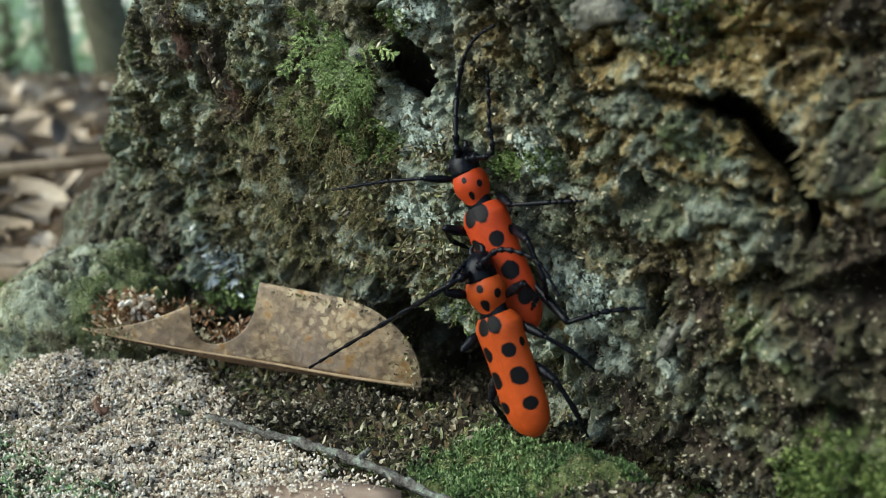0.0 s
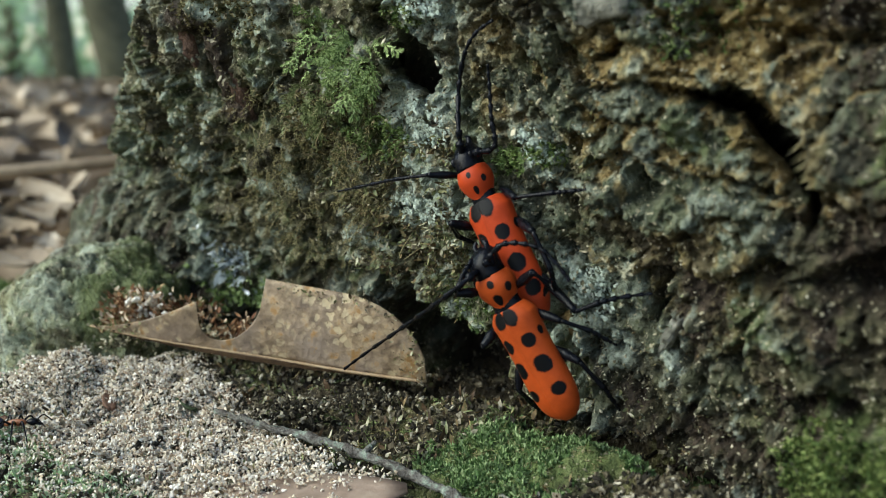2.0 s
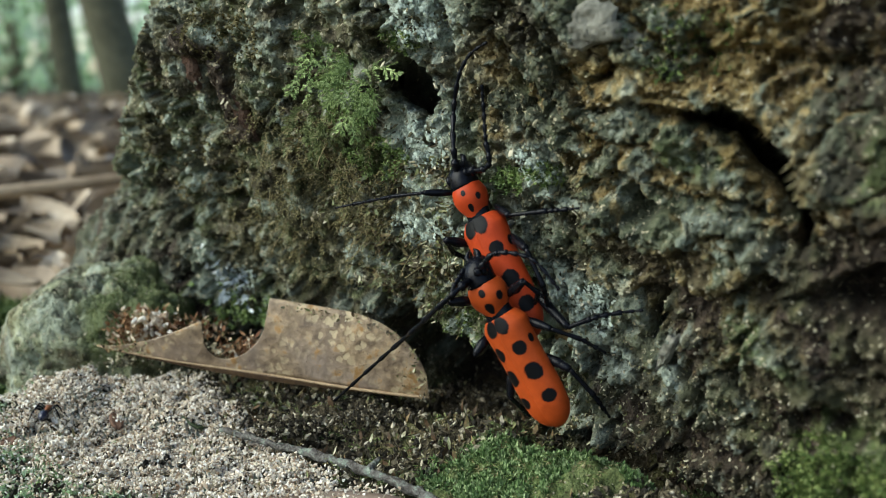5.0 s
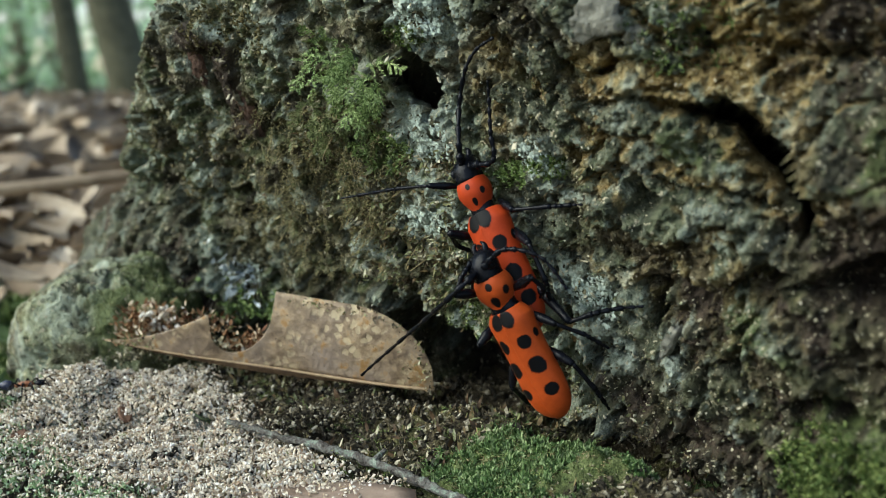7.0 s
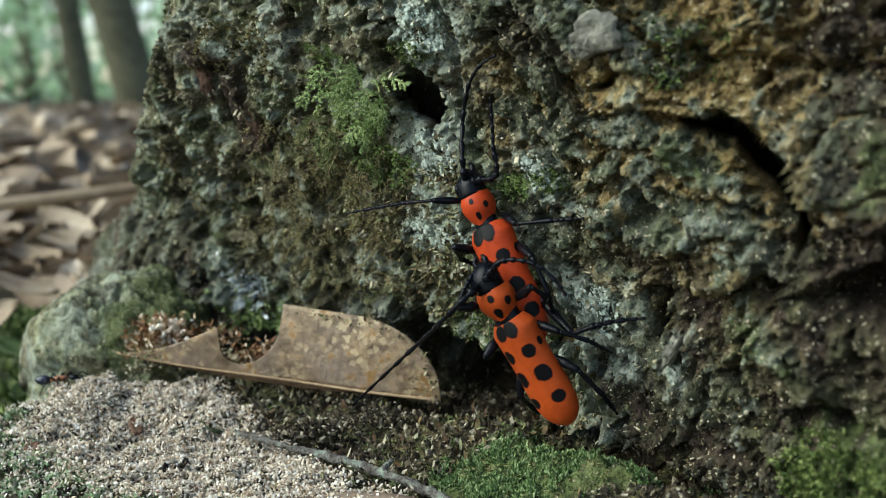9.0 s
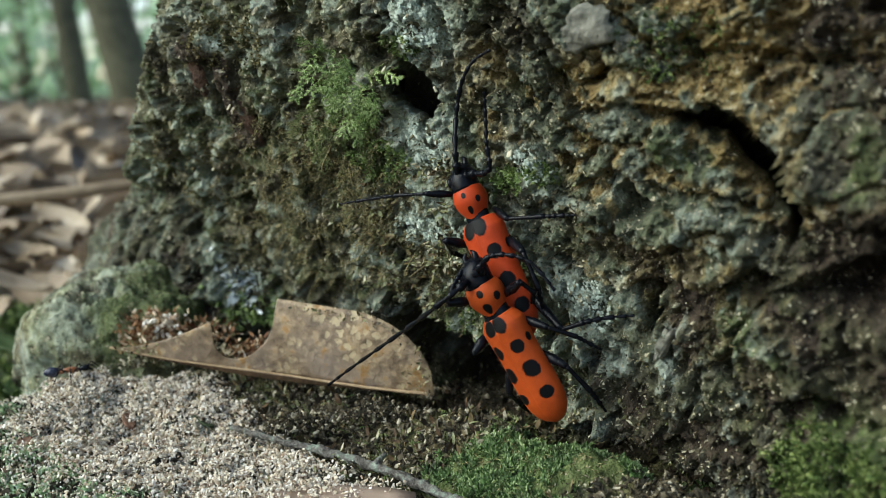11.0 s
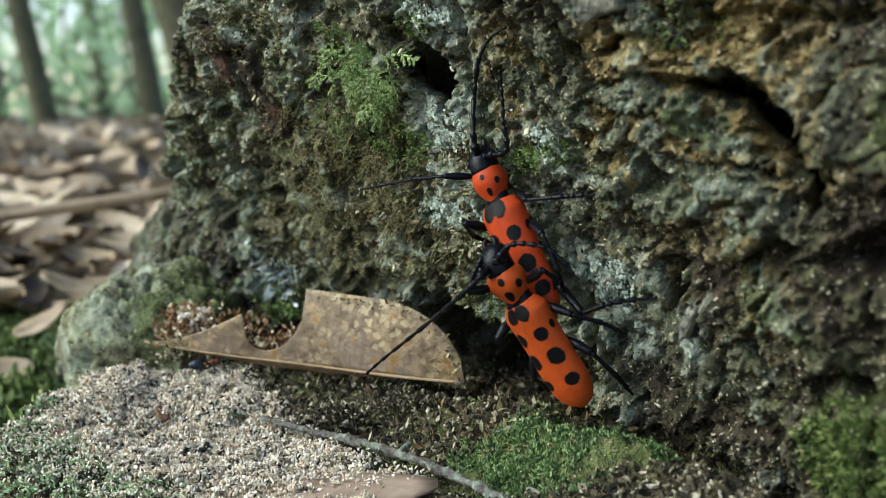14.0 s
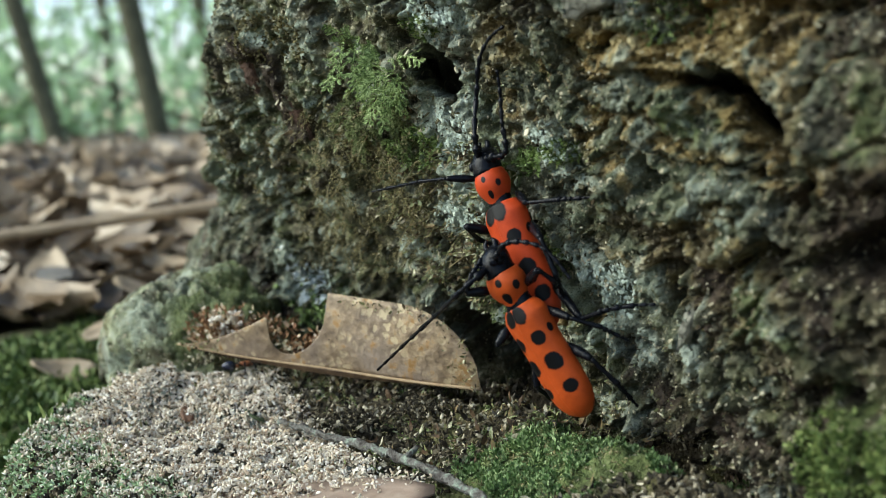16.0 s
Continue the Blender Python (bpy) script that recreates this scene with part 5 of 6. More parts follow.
def beetle(name, label, length, material, spots, pronotum_spots, legs, antennae, neck=1.0, scale=1.0):
    bug = thing(name, label, "beetle", group="mating beetles")
    k = scale

    def width(s):
        w = 2.8 - 0.24 * math.sin(math.pi * min(1, s / 0.7)) ** 2 + 0.1 * math.sin(math.pi * s)
        w *= 0.66 + 0.34 * min(1, s / 0.085) ** 0.7
        if s > 0.74:
            w *= math.sqrt(max(0.0, 1 - ((s - 0.74) / 0.265) ** 2.3))
        return w * k * (1.02 - 0.13 * s)

    def height(s):
        h = 2.15 * (0.8 + 0.2 * min(1, s / 0.12)) * (1 - 0.18 * s)
        if s > 0.74:
            h *= math.sqrt(max(0.0, 1 - ((s - 0.74) / 0.265) ** 2.3))
        return h * k
    gap = 0.012
    end = -length
    shell("wing_case", 0.15, end, width, height, gap, math.radians(103), [(y, p, a, c) for y, p, a, c in spots], material, bug)
    shell("wing_case", 0.15, end, width, height, -gap, math.radians(-103), [(y, -p, a, c) for y, p, a, c in spots], material, bug)
    # belly and chest
    V, F, n, m = [], [], 24, 18
    for i in range(n + 1):
        s = i / n
        y = 5.2 * k + (end + 0.35 - 5.2 * k) * s
        t = max(0.0, (0.15 - y) / length)
        a, b = (width(min(1, t)) * 0.93, height(min(1, t)) * 0.8) if y < 0.15 else (1.7 * k * neck, 1.5 * k)
        cap = math.sqrt(max(0.02, 1 - (2 * s - 1) ** 8))
        for j in range(m):
            V.append(body_point(y, a * cap, b * cap * (0.95 if math.cos(2 * math.pi * j / m) < 0 else 0.85), 2 * math.pi * j / m))
    for i in range(n):
        for j in range(m):
            F.append((i * m + j, i * m + (j + 1) % m, (i + 1) * m + (j + 1) % m, (i + 1) * m + j))
    F += [tuple(range(m))[::-1], tuple(n * m + j for j in range(m))]
    part("abdomen", mesh_from("abdomen", V, F), BLACK, bug)
    # neck shield, rounded and swollen at its sides
    def swell(s, back, mid, front):
        return back + (mid - back) * math.sin(math.pi * 0.5 * s / 0.66) ** 1.3 if s < 0.66 else mid - (mid - front) * ((s - 0.66) / 0.34) ** 2

    shell("pronotum", 0.3, 4.3 * k, lambda s: k * neck * swell(s, 1.2, 2.42, 1.98), lambda s: k * swell(s, 1.2, 2.05, 1.7),
          math.radians(-118), math.radians(118), pronotum_spots, material, bug, 48, 60)
    # head, eyes and jaws
    V, F = [], []
    for i in range(13):
        s = i / 12
        y = (4.2 + 3.3 * s) * k
        r = (1.62 * math.sqrt(max(0, 1 - (max(0, s - 0.35) / 0.66) ** 2.4)) + 0.06) * k
        for j in range(16):
            p = body_point(y, r * 1.02, r * 1.1, 2 * math.pi * j / 16)
            V.append((p[0], p[1], p[2] - 0.9 * s * s))
    for i in range(12):
        for j in range(16):
            F.append((i * 16 + j, i * 16 + (j + 1) % 16, (i + 1) * 16 + (j + 1) % 16, (i + 1) * 16 + j))
    F += [tuple(range(16))[::-1], tuple(192 + j for j in range(16))]
    head = part("head", mesh_from("head", V, F), BLACK, bug, "black glossy head")
    for side in (-1, 1):
        c = body_point(5.6 * k, 1.45 * k, 1.3 * k, math.radians(62 * side))
        bm = bmesh.new()
        bmesh.ops.create_uvsphere(bm, u_segments=14, v_segments=10, radius=0.00062 * k, matrix=Matrix.Translation(Vector(c) * 0.001) @ Matrix.Diagonal((0.75, 1.15, 1.1, 1)))
        me = bpy.data.meshes.new("eye")
        bm.to_mesh(me)
        bm.free()
        me.polygons.foreach_set("use_smooth", [True] * len(me.polygons))
        part("eye", me, BLACK, head)
        a = Vector(body_point(7.0 * k, 0.7 * k, 0.4 * k, math.radians(80 * side))) + Vector((0, 0, -0.7))
        part("jaw", mesh_from("jaw", *tube([a, a + Vector((0.1 * side, 0.7, -0.2)), a + Vector((-0.35 * side, 1.2, -0.4))], [0.4 * k, 0.32 * k, 0.1], 8, 3)), BLACK, head)
    for points, thick in legs:
        leg(bug, points, thick)
    made = []
    for points in antennae:
        base = Vector(points[0])
        line = smooth_line([Vector(p) - base for p in points], 11)
        r = [0.5, 0.36] + [0.33 - 0.018 * i for i in range(9)]
        ob = part("antenna", mesh_from("antenna", *segmented(line, [x * k for x in r])), BLACK, bug)
        ob.location = base * 0.001
        made.append(ob)
    return bug, made


FEMALE_LEGS = [
    ([(-2.6, 4.2, -2.0), (-4.9, 5.6, 1.0), (-10.2, 7.4, 0.2), (-16.0, 9.0, -0.8), (-19.7, 10.0, -0.6)], 0.7),
    ([(1.0, 0.8, -3.0), (3.6, -1.3, -0.8), (8.6, -2.9, -0.4), (12.0, -4.2, -1.2)], 0.8),
    ([(-3.6, -2.2, -2.2), (-4.6, -0.6, 1.2), (-6.6, -2.0, -2.2), (-6.2, -3.6, -4.6)], 0.9),
    ([(1.2, -3.0, -3.0), (4.6, -5.7, 0.4), (4.7, -10.4, 0.4), (2.8, -13.2, -1.6)], 0.9),
    ([(0.6, -9.0, -3.0), (5.0, -15.6, -0.4), (8.1, -15.7, -0.4), (10.4, -16.2, -1.8), (13.0, -17.1, -3.0)], 0.9),
    ([(-3.2, -6.0, -2.6), (-5.2, -6.2, -0.8), (-8.2, -8.4, -3.6)], 0.9),
]
MALE_LEGS = [
    ([(-2.7, 2.9, -1.6), (-4.0, 4.3, 1.4), (-2.6, 5.8, 0.4), (-1.6, 7.2, -2.4)], 0.9),
    ([(-3.6, -1.3, -2.2), (-5.2, -2.5, 0.0), (-6.6, -2.9, -3.0), (-6.6, -2.7, -5.6)], 0.95),
    ([(0.6, 1.8, -2.8), (4.4, 2.6, -1.4), (4.6, 0.6, -2.6), (2.2, -0.6, -4.6)], 0.9),
    ([(0.8, -1.2, -3.0), (4.0, -3.6, -2.4), (5.8, -6.2, -4.0), (6.8, -9.0, -5.6)], 0.8),
    ([(0.8, -6.0, -3.2), (3.5, -8.6, -2.6), (3.9, -12.6, -3.8), (3.2, -16.0, -5.6)], 0.9),
    ([(-3.2, -5.4, -3.0), (-5.2, -9.0, -2.0), (-6.2, -12.6, -5.0)], 0.9),
]
WING_SPOTS = [(-0.75, 17, 1.0, 0.9), (-3.4, 74, 0.55, 0.46), (-3.8, 33, 0.85, 0.88), (-6.8, 37, 1.05, 1.15), (-10.0, 40, 0.75, 0.98)]
female, female_antennae = beetle(
    "longhorn_beetle", "scarlet longhorn beetle with black spots climbing the bark", 15.0, SCARLET,
    [(-0.55, 18, 1.35, 1.05), (-3.7, 84, 0.65, 0.55), (-4.1, 34, 0.92, 0.95), (-7.9, 36, 1.1, 1.15), (-11.2, 48, 0.9, 1.15)],
    [(3.4, 12, 0.38, 0.4), (2.5, 56, 0.45, 0.46), (1.5, 16, 0.5, 0.52)],
    FEMALE_LEGS, [[(-0.6, 6.2, -0.9), (0.9, 9.0, -0.2), (2.0, 12.9, -1.6), (5.3, 15.7, -0.4), (7.8, 17.0, -0.3), (10.7, 16.9, 0.2)],
                  [(0.8, 5.6, -0.9), (4.4, 4.6, 0.2), (5.7, 7.5, 0.6), (7.0, 10.4, 0.6), (8.5, 12.8, 1.3)]], 0.88)
male, male_antennae = beetle(
    "longhorn_beetle", "orange-red longhorn beetle with black spots mounted on another", 13.9, ORANGE, WING_SPOTS,
    [(3.4, 12, 0.5, 0.48), (2.4, 58, 0.55, 0.55), (1.45, 10, 0.72, 0.76)],
    MALE_LEGS, [[(-1.2, 5.4, -0.3), (-3.4, 4.6, 2.2), (-9.8, 2.8, 0.0), (-18.2, 0.6, -3.1), (-27.0, -1.7, -7.1), (-32.3, -3.2, -8.5)],
                [(-0.2, 5.6, -0.6), (3.6, 6.8, -0.2), (7.4, 4.4, -0.4), (8.8, 0.2, 0.0)]])


# ---- background: litter and forest ----
BARK_FAR = plain("far_bark", [(0.3, (0.05, 0.05, 0.03)), (0.7, (0.15, 0.145, 0.09))], 30.0, 0.85, 0.2, 2.0)


def leafy(name, stops):
    m, n, l, b = shader(name, 0.5, 0.35)
    geo = n.new("ShaderNodeNewGeometry")
    col = ramp(n, l, geo.outputs["Random Per Island"], stops)
    l.new(col, b.inputs["Base Color"])
    tr = n.new("ShaderNodeBsdfTranslucent")
    l.new(col, tr.inputs["Color"])
    mix = n.new("ShaderNodeMixShader")
    mix.inputs[0].default_value = 0.5
    l.new(b.outputs[0], mix.inputs[1])
    l.new(tr.outputs[0], mix.inputs[2])
    l.new(mix.outputs[0], n["Material Output"].inputs["Surface"])
    return m


# leaf greens raised very pale, standing in for bright sky between the leaves
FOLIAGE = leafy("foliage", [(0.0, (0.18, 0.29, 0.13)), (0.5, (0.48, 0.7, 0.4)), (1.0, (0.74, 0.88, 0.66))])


def litter():
    forms = [litter_form(1.0, rng.uniform(0.42, 0.6), rng.uniform(-0.9, 0.9), i) for i in range(6)]
    for i, (V, F) in enumerate(forms):
        tri = [t for a, b, c, d in F for t in ((a, b, c), (a, c, d))]
        n = 1200
        r = 330 * (11.5 ** rng.uniform(0, 1, n))
        az = np.radians(np.where(rng.uniform(0, 1, n) < 0.55, rng.uniform(-46, 4, n), rng.uniform(4, 314, n)))
        x, y = r * np.sin(az), r * np.cos(az)
        size = rng.uniform(26, 58, n) * np.where(r < 500, 0.6, 1.0)
        d = np.stack([rng.normal(size=n), rng.normal(size=n), rng.normal(0, 0.3, n)], 1)
        m = facing(d, np.stack([rng.normal(0, 0.6, n), rng.normal(-0.2, 0.6, n), np.ones(n)], 1))
        p = on_ground(x, y, 0) + np.stack([0 * x, 0 * x, rng.uniform(0, 1, n) * np.interp(r, [330, 700], [8, 20]) + 0.001 * r], 1)
        ob = new("leaf_litter", batch("leaf_litter", V, tri, m * size[:, None, None], p, True))
        ob.data.materials.append(LITTER)
        tagged(ob, "brown and grey dead leaves covering the forest floor", "leaves", kind="stuff")


def fallen_stick(points, radii, label):
    ob = thing("fallen_stick", label, "stick", group="sticks on the forest floor")
    part("stem", mesh_from("stem", *tube(points, radii, 9, 4)), LITTER, ob)


def near_leaves():
    """Larger leaves and stones lying in the hollow beyond the ledge."""
    green = leafy("leaf_green", [(0.0, (0.05, 0.085, 0.025)), (1.0, (0.1, 0.16, 0.05))])
    for x, y, z, s, rx, ry, rz, mat, name, label in (
            (-104, 240, -15, 17, 15, -15, 60, green, "green_leaf", "fresh green leaf on the forest floor"), (-90, 210, -17, 14, 10, 20, 10, green, "green_leaf", "fresh green leaf on the forest floor"),
            (-118, 262, -14, 26, 25, 10, -40, LITTER, "dead_leaf", "pale grey dead leaf on the forest floor"), (-112, 225, -17, 24, 15, -25, 110, LITTER, "dead_leaf", "pale grey dead leaf on the forest floor"),
            (-96, 250, -14, 28, 5, 20, 75, LITTER, "dead_leaf", "brown dead leaf on the forest floor"), (-78, 190, -17, 24, 10, 12, -20, LITTER, "dead_leaf", "brown dead leaf on the forest floor"),
            (-126, 300, -12, 34, 20, -10, 100, LITTER, "dead_leaf", "pale grey dead leaf on the forest floor"), (-100, 290, -11, 30, 15, 10, 80, LITTER, "dead_leaf", "brown dead leaf on the forest floor")):
        ob = thing(name, label, "leaf", pose(x * 0.001, y * 0.001, z * 0.001, rx, ry, rz))
        s *= 0.6
        V, F = litter_form(s, s * 0.5, 0.4, int(s))
        o = part("blade", mesh_from("blade", V, F), mat, ob)
        o.modifiers.new("thick", "SOLIDIFY").thickness = 0.0004
    # low green growth in the hollow
    n = 3000
    x, y = rng.uniform(-150, -66, n), rng.uniform(140, 320, n)
    tufts("low_moss", on_ground(x, y, 0), np.tile([0.0, 0.0, 1.0], (n, 1)), rng.uniform(1.5, 4.0, n), GREEN, "low green moss in a hollow of the forest floor", 5)


def forest_tree(az, dist, radius, lean, height=9.0):
    """A slender tree: tapering trunk with limbs, and a crown of many leaves."""
    a = math.radians(az)
    foot = Vector((dist * math.sin(a), dist * math.cos(a), 0.0))
    sideways = Vector((math.cos(a), -math.sin(a), 0))
    tree_ob = thing("forest_tree", "slender leaning forest tree with dark bark", "tree", group="trees of the forest")
    line = [foot + Vector((0, 0, -0.3))]
    for k in range(1, 9):
        h = height * k / 8
        line.append(foot + sideways * (-lean * h + 0.05 * math.sin(k * 1.7 + az)) + Vector((0, 0, h)))
    V, F = tube([p * 1000 for p in line], [radius * 1000 * (1.25 if k == 0 else 1 - 0.07 * k) for k in range(9)], 12, 3)
    part("trunk", mesh_from("trunk", V, F), BARK_FAR, tree_ob)
    mats, places = [], []
    for k in range(7):
        p = line[3 + k % 6]
        w = rng.uniform(0, 2 * math.pi)
        tip = p + Vector((math.cos(w), math.sin(w), 0.5)) * rng.uniform(0.9, 1.8)
        V, F = tube([p * 1000, p.lerp(tip, 0.5) * 1000 + Vector((0, 0, 60)), tip * 1000], [radius * 350, radius * 220, radius * 80], 6, 3)
        part("limb", mesh_from("limb", V, F), BARK_FAR, tree_ob)
        for q in range(90):
            c = p.lerp(tip, rng.uniform(0.3, 1.1)) + Vector(rng.normal(0, 0.3, 3))
            places.append(np.array(c) * 1000)
    n = len(places)
    m = facing(rng.normal(size=(n, 3)), rng.normal(size=(n, 3)) + np.array([0, 0, 1.5]))
    s = rng.uniform(70, 130, n)
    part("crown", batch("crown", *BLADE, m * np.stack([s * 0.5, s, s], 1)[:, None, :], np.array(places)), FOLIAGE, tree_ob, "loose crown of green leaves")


def shrub(az, dist, height, spread_m, n):
    a = math.radians(az)
    c = Vector((dist * math.sin(a), dist * math.cos(a), 0))
    ob = thing("shrub", "leafy green shrub of the forest undergrowth", "shrub", group="undergrowth")
    places = []
    for k in range(6):
        top = c + Vector((rng.normal(0, spread_m * 0.5), rng.normal(0, spread_m * 0.5), height * rng.uniform(0.6, 1.0)))
        part("stem", mesh_from("stem", *tube([c * 1000, c.lerp(top, 0.5) * 1000, top * 1000], [14, 10, 4], 6, 2)), BARK_FAR, ob)
        for q in range(n // 6):
            p = c.lerp(top, rng.uniform(0.25, 1.05)) + Vector(rng.normal(0, spread_m * 0.3, 3))
            p.z = max(p.z, 0.05)
            places.append(np.array(p) * 1000)
    n = len(places)
    m = facing(rng.normal(size=(n, 3)), rng.normal(size=(n, 3)) + np.array([0, 0, 1.2]))
    s = rng.uniform(60, 120, n)
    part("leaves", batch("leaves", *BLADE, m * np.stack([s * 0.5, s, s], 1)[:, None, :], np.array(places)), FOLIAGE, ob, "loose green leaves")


def forest():
    for az, dist, radius, lean in ((-28.7, 4.6, 0.036, 0.21), (-23.9, 5.0, 0.05, 0.2), (-26.4, 9.0, 0.05, 0.08), (-18.7, 5.0, 0.05, 0.2), (-15.3, 4.3, 0.078, 0.26), (-17.0, 5.4, 0.035, 0.06), (-33.5, 9.0, 0.07, 0.1),
                                   (-21.4, 9.5, 0.06, 0.05), (-14.0, 7.0, 0.07, 0.06), (-38, 6.0, 0.08, 0.12), (20, 7.0, 0.1, 0.05), (75, 6.0, 0.1, 0.0), (150, 5.0, 0.09, 0.05), (178, 7.0, 0.1, -0.05)):
        forest_tree(az, dist, radius, lean)
    for az, dist, h, sp, n in ((-35, 7.5, 1.9, 0.9, 280), (-31, 10.5, 2.6, 1.2, 280), (-27.5, 12, 2.4, 1.2, 280), (-23.5, 11, 2.4, 1.2, 280), (-20, 8.5, 1.5, 0.9, 280), (-16.5, 10, 2.4, 1.1, 280),
                               (-33, 6.0, 0.7, 0.6, 240), (-28.5, 6.5, 0.6, 0.6, 200), (-21.5, 6.2, 0.6, 0.6, 200), (-12, 9, 2.0, 1.0, 300), (-40, 9, 2.2, 1.0, 300)):
        shrub(az, dist, h, sp, n)
    n = 5800
    az = np.radians(rng.uniform(-60, 15, n))
    r = rng.uniform(14000, 26000, n)
    z = rng.uniform(0, 1, n) ** 1.6 * 9000
    m = facing(rng.normal(size=(n, 3)), rng.normal(size=(n, 3)))
    s = rng.uniform(220, 520, n)
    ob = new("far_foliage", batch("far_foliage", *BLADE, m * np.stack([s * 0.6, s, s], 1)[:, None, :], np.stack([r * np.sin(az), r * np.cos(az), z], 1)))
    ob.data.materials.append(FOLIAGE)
    tagged(ob, "distant green forest foliage", "foliage", kind="stuff")


litter()
tree_crown()
fallen_stick([(-204, 336, 3), (-161, 355, 6.5), (-119, 374, 10), (-85, 395, 13), (-51, 425, 17)], [1.9, 2.2, 2.4, 2.2, 1.9], "pale weathered stick on dead leaves")
near_leaves()
forest()


# ---- ant ----
def bead(name, x, z, rx, ry, rz, material, parent, label=""):
    """A rounded body piece, narrower towards its front."""
    V, F, n, m = [], [], 14, 14
    for i in range(n + 1):
        a = math.pi * i / n
        r = math.sin(a) * (1 - 0.18 * math.cos(a)) + 0.02
        for j in range(m):
            w = 2 * math.pi * j / m
            V.append((x - rx * math.cos(a), ry * r * math.cos(w), z + rz * r * math.sin(w)))
    for i in range(n):
        for j in range(m):
            F.append((i * m + j, i * m + (j + 1) % m, (i + 1) * m + (j + 1) % m, (i + 1) * m + j))
    return part(name, mesh_from(name, V, F), material, parent, label)


def build_ant():
    bug = thing("ant", "red-brown ant with blue-black tail walking over sawdust", "ant")
    blue = plain("blue_black", [(0.3, (0.006, 0.008, 0.016)), (0.7, (0.03, 0.035, 0.07))], 0.7, 0.25, 0.5, 0.05)
    rust = plain("red_chitin", [(0.3, (0.13, 0.04, 0.015)), (0.7, (0.32, 0.12, 0.045))], 0.8, 0.35, 0.4, 0.05)
    bead("gaster", -2.3, 1.15, 1.15, 0.72, 0.78, blue, bug, "glossy blue-black tail")
    bead("waist", -0.9, 1.1, 0.42, 0.26, 0.34, rust, bug)
    bead("thorax", 0.45, 1.3, 1.25, 0.42, 0.46, rust, bug, "red-brown middle body")
    head = bead("head", 2.45, 1.45, 0.78, 0.58, 0.46, BLACK, bug, "black head")
    for side in (-1, 1):
        part("jaw", mesh_from("jaw", *tube([(3.1, 0.2 * side, 1.3), (3.5, 0.25 * side, 1.2), (3.75, 0.08 * side, 1.15)], [0.14, 0.11, 0.04], 6, 3)), BLACK, head)
        part("antenna", mesh_from("antenna", *tube([(2.9, 0.25 * side, 1.6), (3.5, 0.9 * side, 2.1), (4.5, 1.3 * side, 1.2)], [0.09, 0.08, 0.07], 6, 4)), BLACK, bug)
        for x, reach in ((1.0, 1.3), (0.4, 0.1), (-0.3, -1.4)):
            part("leg", mesh_from("leg", *tube([(x, 0.3 * side, 1.1), (x + reach * 0.5, 1.3 * side, 1.8), (x + reach, 2.1 * side, 0.5), (x + reach * 1.3, 2.7 * side, -0.5)], [0.15, 0.13, 0.09, 0.06], 6, 4)), BLACK, bug)
    return bug


ant = build_ant()
ANT_WAY = [(0.0, -60.5, 135.7, 0), (2.0, -54.0, 132.0, 0), (2.5, -54.0, 134.0, 0), (3.0, -54.3, 137.4, 8), (3.5, -53.7, 138.0, 8), (4.0, -52.4, 136.6, 8), (4.8, -53.8, 142.3, 70), (5.4, -60.5, 148.5, 135), (5.9, -64.5, 150.5, 95), (6.3, -65.0, 151.5, 40), (7.0, -62.1, 149.3, 5), (7.5, -62.8, 151.5, 5), (8.0, -60.9, 149.5, 5), (8.5, -59.7, 152.3, 5), (9.0, -60.7, 155.1, 5), (11.5, -54.6, 151.8, 30), (12.2, -49.6, 156.3, 50), (13.0, -43.6, 159.3, 20), (16.0, -42.1, 159.6, 15)]


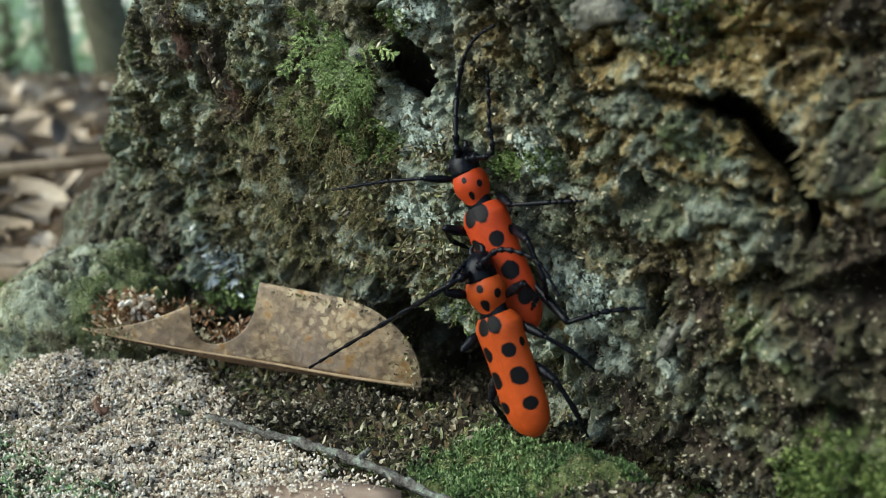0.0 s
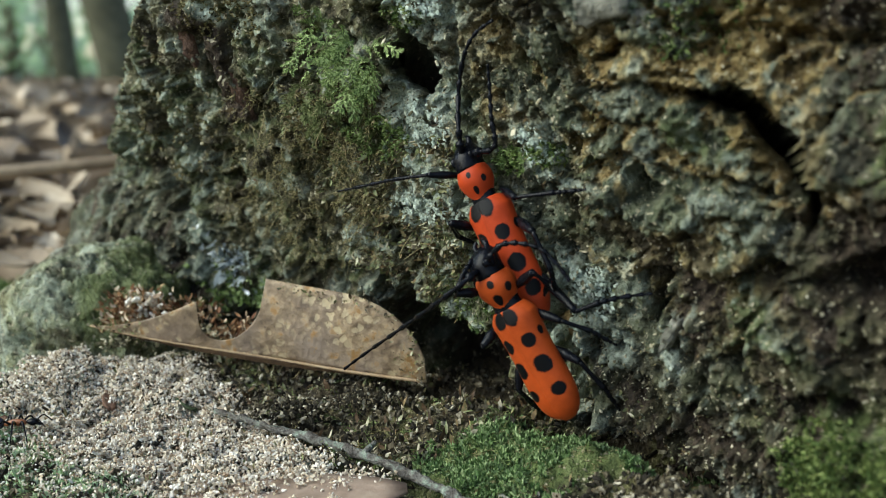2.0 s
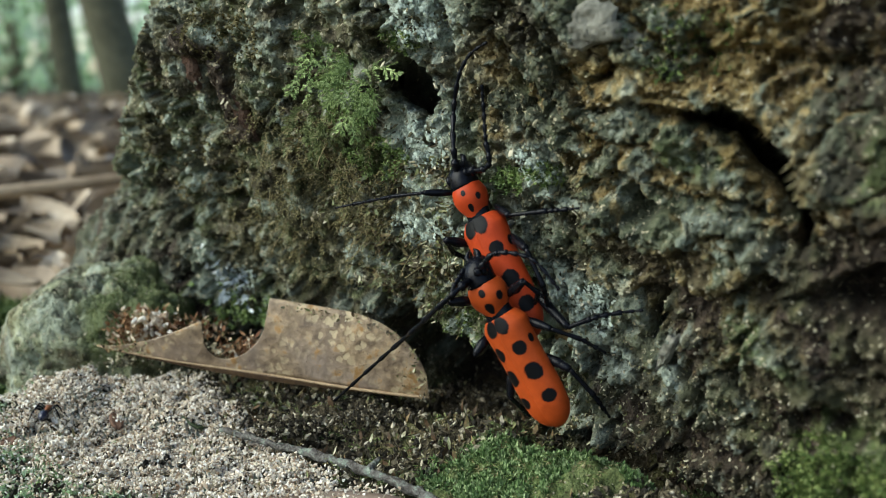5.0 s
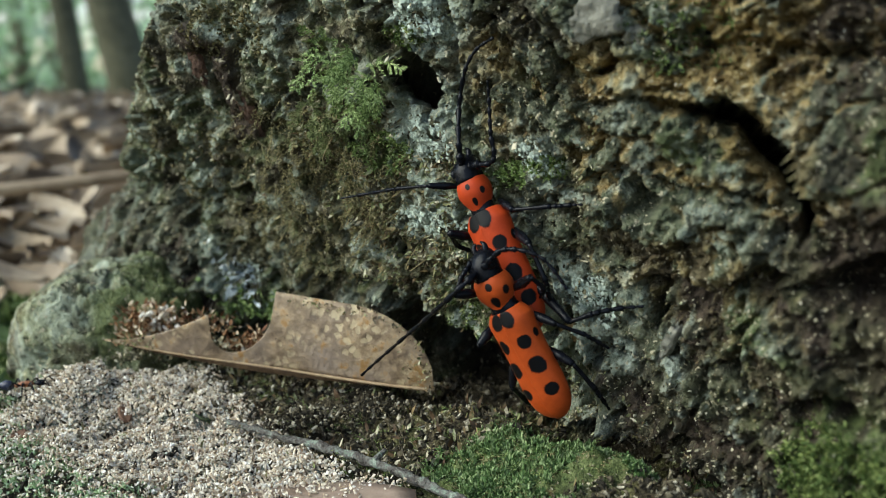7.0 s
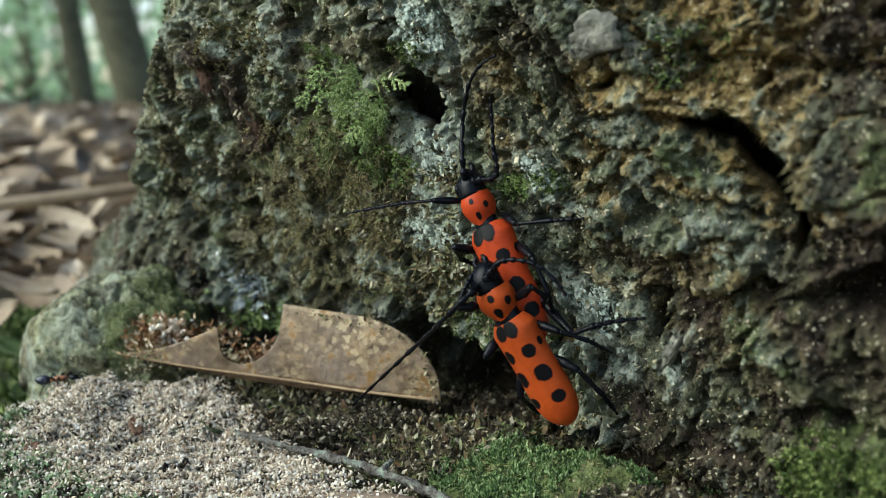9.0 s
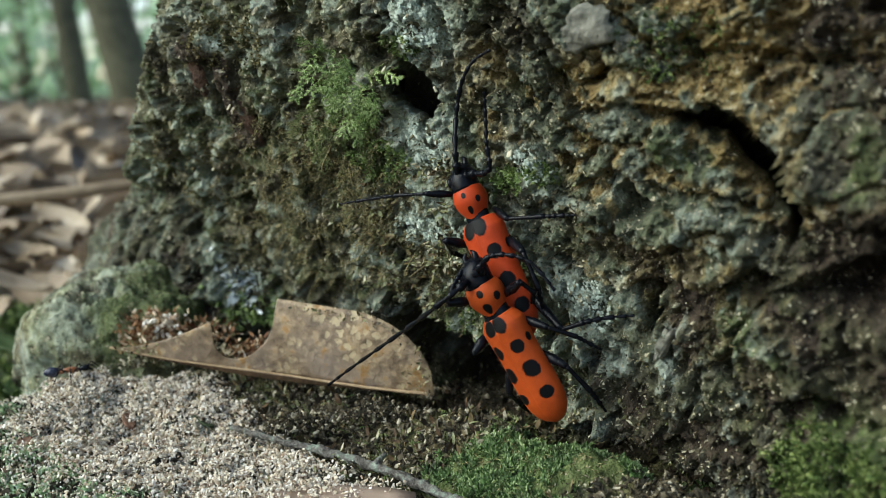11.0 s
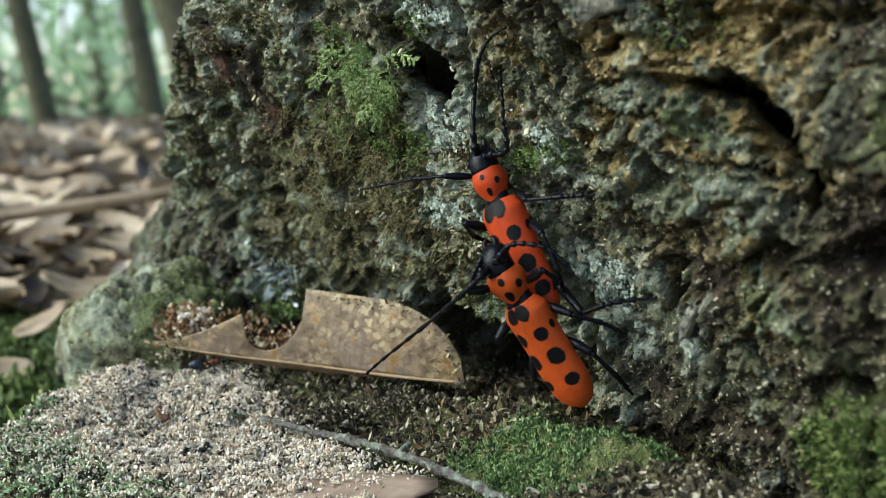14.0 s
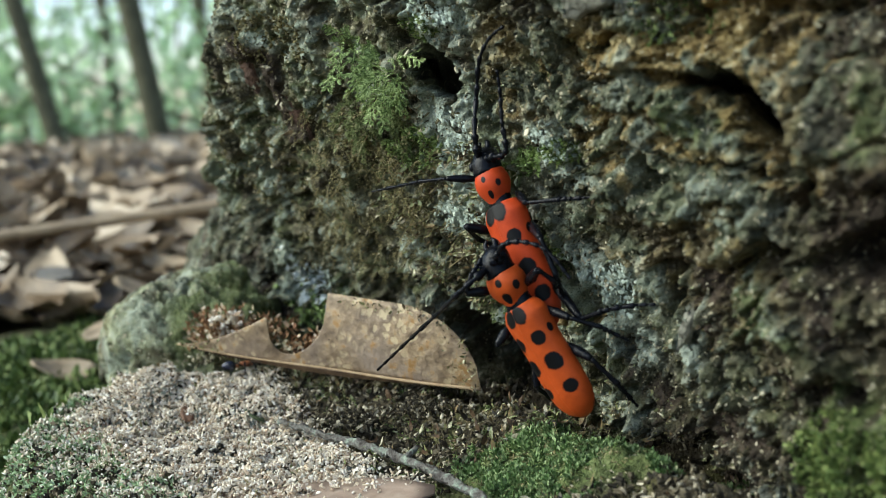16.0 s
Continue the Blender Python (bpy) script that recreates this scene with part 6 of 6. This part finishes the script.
# ---- movement ----
FEMALE_WAY = [
    (0.0, pose(0.00491, 0.12070, 0.02857, 91.88, -26.66, -36.12)),
    (0.5, pose(0.00478, 0.12078, 0.02889, 92.10, -28.13, -36.18)),
    (1.0, pose(0.00460, 0.12091, 0.02892, 91.90, -28.87, -36.20)),
    (1.5, pose(0.00405, 0.12129, 0.02926, 92.25, -24.40, -36.03)),
    (2.0, pose(0.00498, 0.12065, 0.02869, 91.96, -28.71, -36.20)),
    (2.5, pose(0.00472, 0.12082, 0.02887, 92.91, -27.48, -36.16)),
    (3.0, pose(0.00410, 0.12125, 0.02919, 92.26, -24.31, -36.02)),
    (3.5, pose(0.00500, 0.12063, 0.02862, 91.70, -30.08, -36.24)),
    (4.0, pose(0.00457, 0.12093, 0.02894, 91.92, -28.81, -36.20)),
    (6.5, pose(0.00444, 0.12103, 0.02876, 91.93, -27.20, -36.14)),
    (7.0, pose(0.00448, 0.12100, 0.02877, 91.97, -26.55, -36.11)),
    (7.5, pose(0.00474, 0.12082, 0.02858, 91.60, -29.01, -36.20)),
    (8.0, pose(0.00457, 0.12094, 0.02865, 91.64, -27.52, -36.15)),
    (8.5, pose(0.00457, 0.12094, 0.02864, 91.86, -27.73, -36.16)),
    (9.0, pose(0.00448, 0.12101, 0.02860, 91.76, -26.49, -36.11)),
    (11.5, pose(0.00433, 0.12111, 0.02849, 91.79, -24.41, -36.04)),
    (12.0, pose(0.00428, 0.12116, 0.02840, 91.47, -23.08, -36.00)),
    (12.5, pose(0.00436, 0.12110, 0.02842, 91.75, -24.54, -36.04)),
    (13.0, pose(0.00471, 0.12086, 0.02820, 91.41, -25.62, -36.08)),
    (13.5, pose(0.00444, 0.12104, 0.02829, 91.77, -25.55, -36.08)),
    (14.0, pose(0.00446, 0.12103, 0.02833, 91.76, -24.45, -36.04)),
    (14.5, pose(0.00445, 0.12104, 0.02834, 91.70, -24.94, -36.06)),
    (15.0, pose(0.00454, 0.12097, 0.02839, 92.03, -26.08, -36.10)),
    (15.5, pose(0.00474, 0.12083, 0.02836, 91.43, -23.86, -36.03)),
    (16.0, pose(0.00455, 0.12097, 0.02827, 92.00, -24.11, -36.02)),
]
MALE_WAY = [
    (0.0, pose(0.00652, 0.11495, 0.01717, 93.18, -22.07, -36.03)),
    (0.5, pose(0.00668, 0.11474, 0.01767, 98.80, -26.69, -36.92)),
    (1.0, pose(0.00642, 0.11475, 0.01825, 101.04, -27.94, -37.29)),
    (1.5, pose(0.00523, 0.11526, 0.01905, 100.89, -22.27, -35.95)),
    (2.0, pose(0.00762, 0.11425, 0.01735, 101.22, -28.23, -37.37)),
    (2.5, pose(0.00677, 0.11449, 0.01845, 99.70, -26.96, -37.01)),
    (3.0, pose(0.00518, 0.11529, 0.01908, 97.25, -21.93, -35.94)),
    (3.5, pose(0.00753, 0.11455, 0.01634, 105.04, -23.82, -36.31)),
    (4.0, pose(0.00667, 0.11456, 0.01838, 98.39, -28.23, -37.24)),
    (6.5, pose(0.00672, 0.11456, 0.01828, 104.88, -26.19, -36.97)),
    (7.0, pose(0.00690, 0.11450, 0.01810, 103.11, -23.73, -36.29)),
    (7.5, pose(0.00767, 0.11421, 0.01740, 104.45, -24.65, -36.54)),
    (8.0, pose(0.00729, 0.11433, 0.01781, 105.41, -25.49, -36.78)),
    (8.5, pose(0.00684, 0.11444, 0.01849, 99.73, -29.04, -37.49)),
    (9.0, pose(0.00682, 0.11453, 0.01817, 103.62, -26.69, -37.07)),
    (11.5, pose(0.00638, 0.11486, 0.01791, 101.40, -27.60, -37.22)),
    (12.0, pose(0.00638, 0.11485, 0.01792, 101.04, -28.05, -37.32)),
    (12.5, pose(0.00661, 0.11490, 0.01719, 103.09, -22.63, -36.01)),
    (13.0, pose(0.00719, 0.11473, 0.01648, 106.95, -22.69, -35.99)),
    (13.5, pose(0.00692, 0.11480, 0.01684, 107.14, -23.96, -36.36)),
    (14.0, pose(0.00682, 0.11480, 0.01709, 107.07, -23.84, -36.32)),
    (14.5, pose(0.00688, 0.11474, 0.01717, 107.16, -24.02, -36.38)),
    (15.0, pose(0.00698, 0.11464, 0.01733, 106.43, -24.51, -36.52)),
    (15.5, pose(0.00723, 0.11450, 0.01727, 105.65, -20.68, -35.44)),
    (16.0, pose(0.00700, 0.11462, 0.01736, 103.48, -26.08, -36.90)),
]
FEELER_WAY = [
    (0.0, -0.3, 6.5, -5.8),
    (1.0, 1.3, 4.3, -9.2),
    (1.5, 0.1, 2.3, -2.5),
    (2.0, 1.4, 2.1, -7.0),
    (3.0, -0.1, 1.4, -1.1),
    (3.5, 0.6, 2.2, -4.2),
    (4.0, 0.6, 4.4, -6.6),
    (6.5, -2.6, 8.0, 2.5),
    (7.0, 0.0, -0.0, 0.0),
    (8.0, -0.4, 6.9, -5.8),
    (9.0, -1.3, 6.5, -1.5),
    (11.5, -0.0, 7.1, -7.9),
    (12.5, 2.2, 0.1, -7.4),
    (13.5, -0.8, 5.7, -2.8),
    (14.5, 0.4, 3.1, -4.6),
    (15.0, 1.6, 1.5, -7.1),
    (16.0, 0.8, 4.5, -7.5),
]


def motions():
    walk(female, FEMALE_WAY)
    walk(male, MALE_WAY)
    rows = []
    for t, x, y, turn in ANT_WAY:
        around = on_ground(x + np.array([0.0, 2.0, -2.0, 0.0]), y + np.array([0.0, 0.0, 0.0, -1.0]))
        rows.append((t, pose(x * 0.001, y * 0.001, (float(around[:, 2].mean()) + 0.9) * 0.001, 0, 0, turn)))
    walk(ant, rows)
    walk(male_antennae[0], [(t, male_antennae[0].matrix_basis.copy() @ pose(0, 0, 0, rx, ry, rz)) for t, rx, ry, rz in FEELER_WAY])


motions()
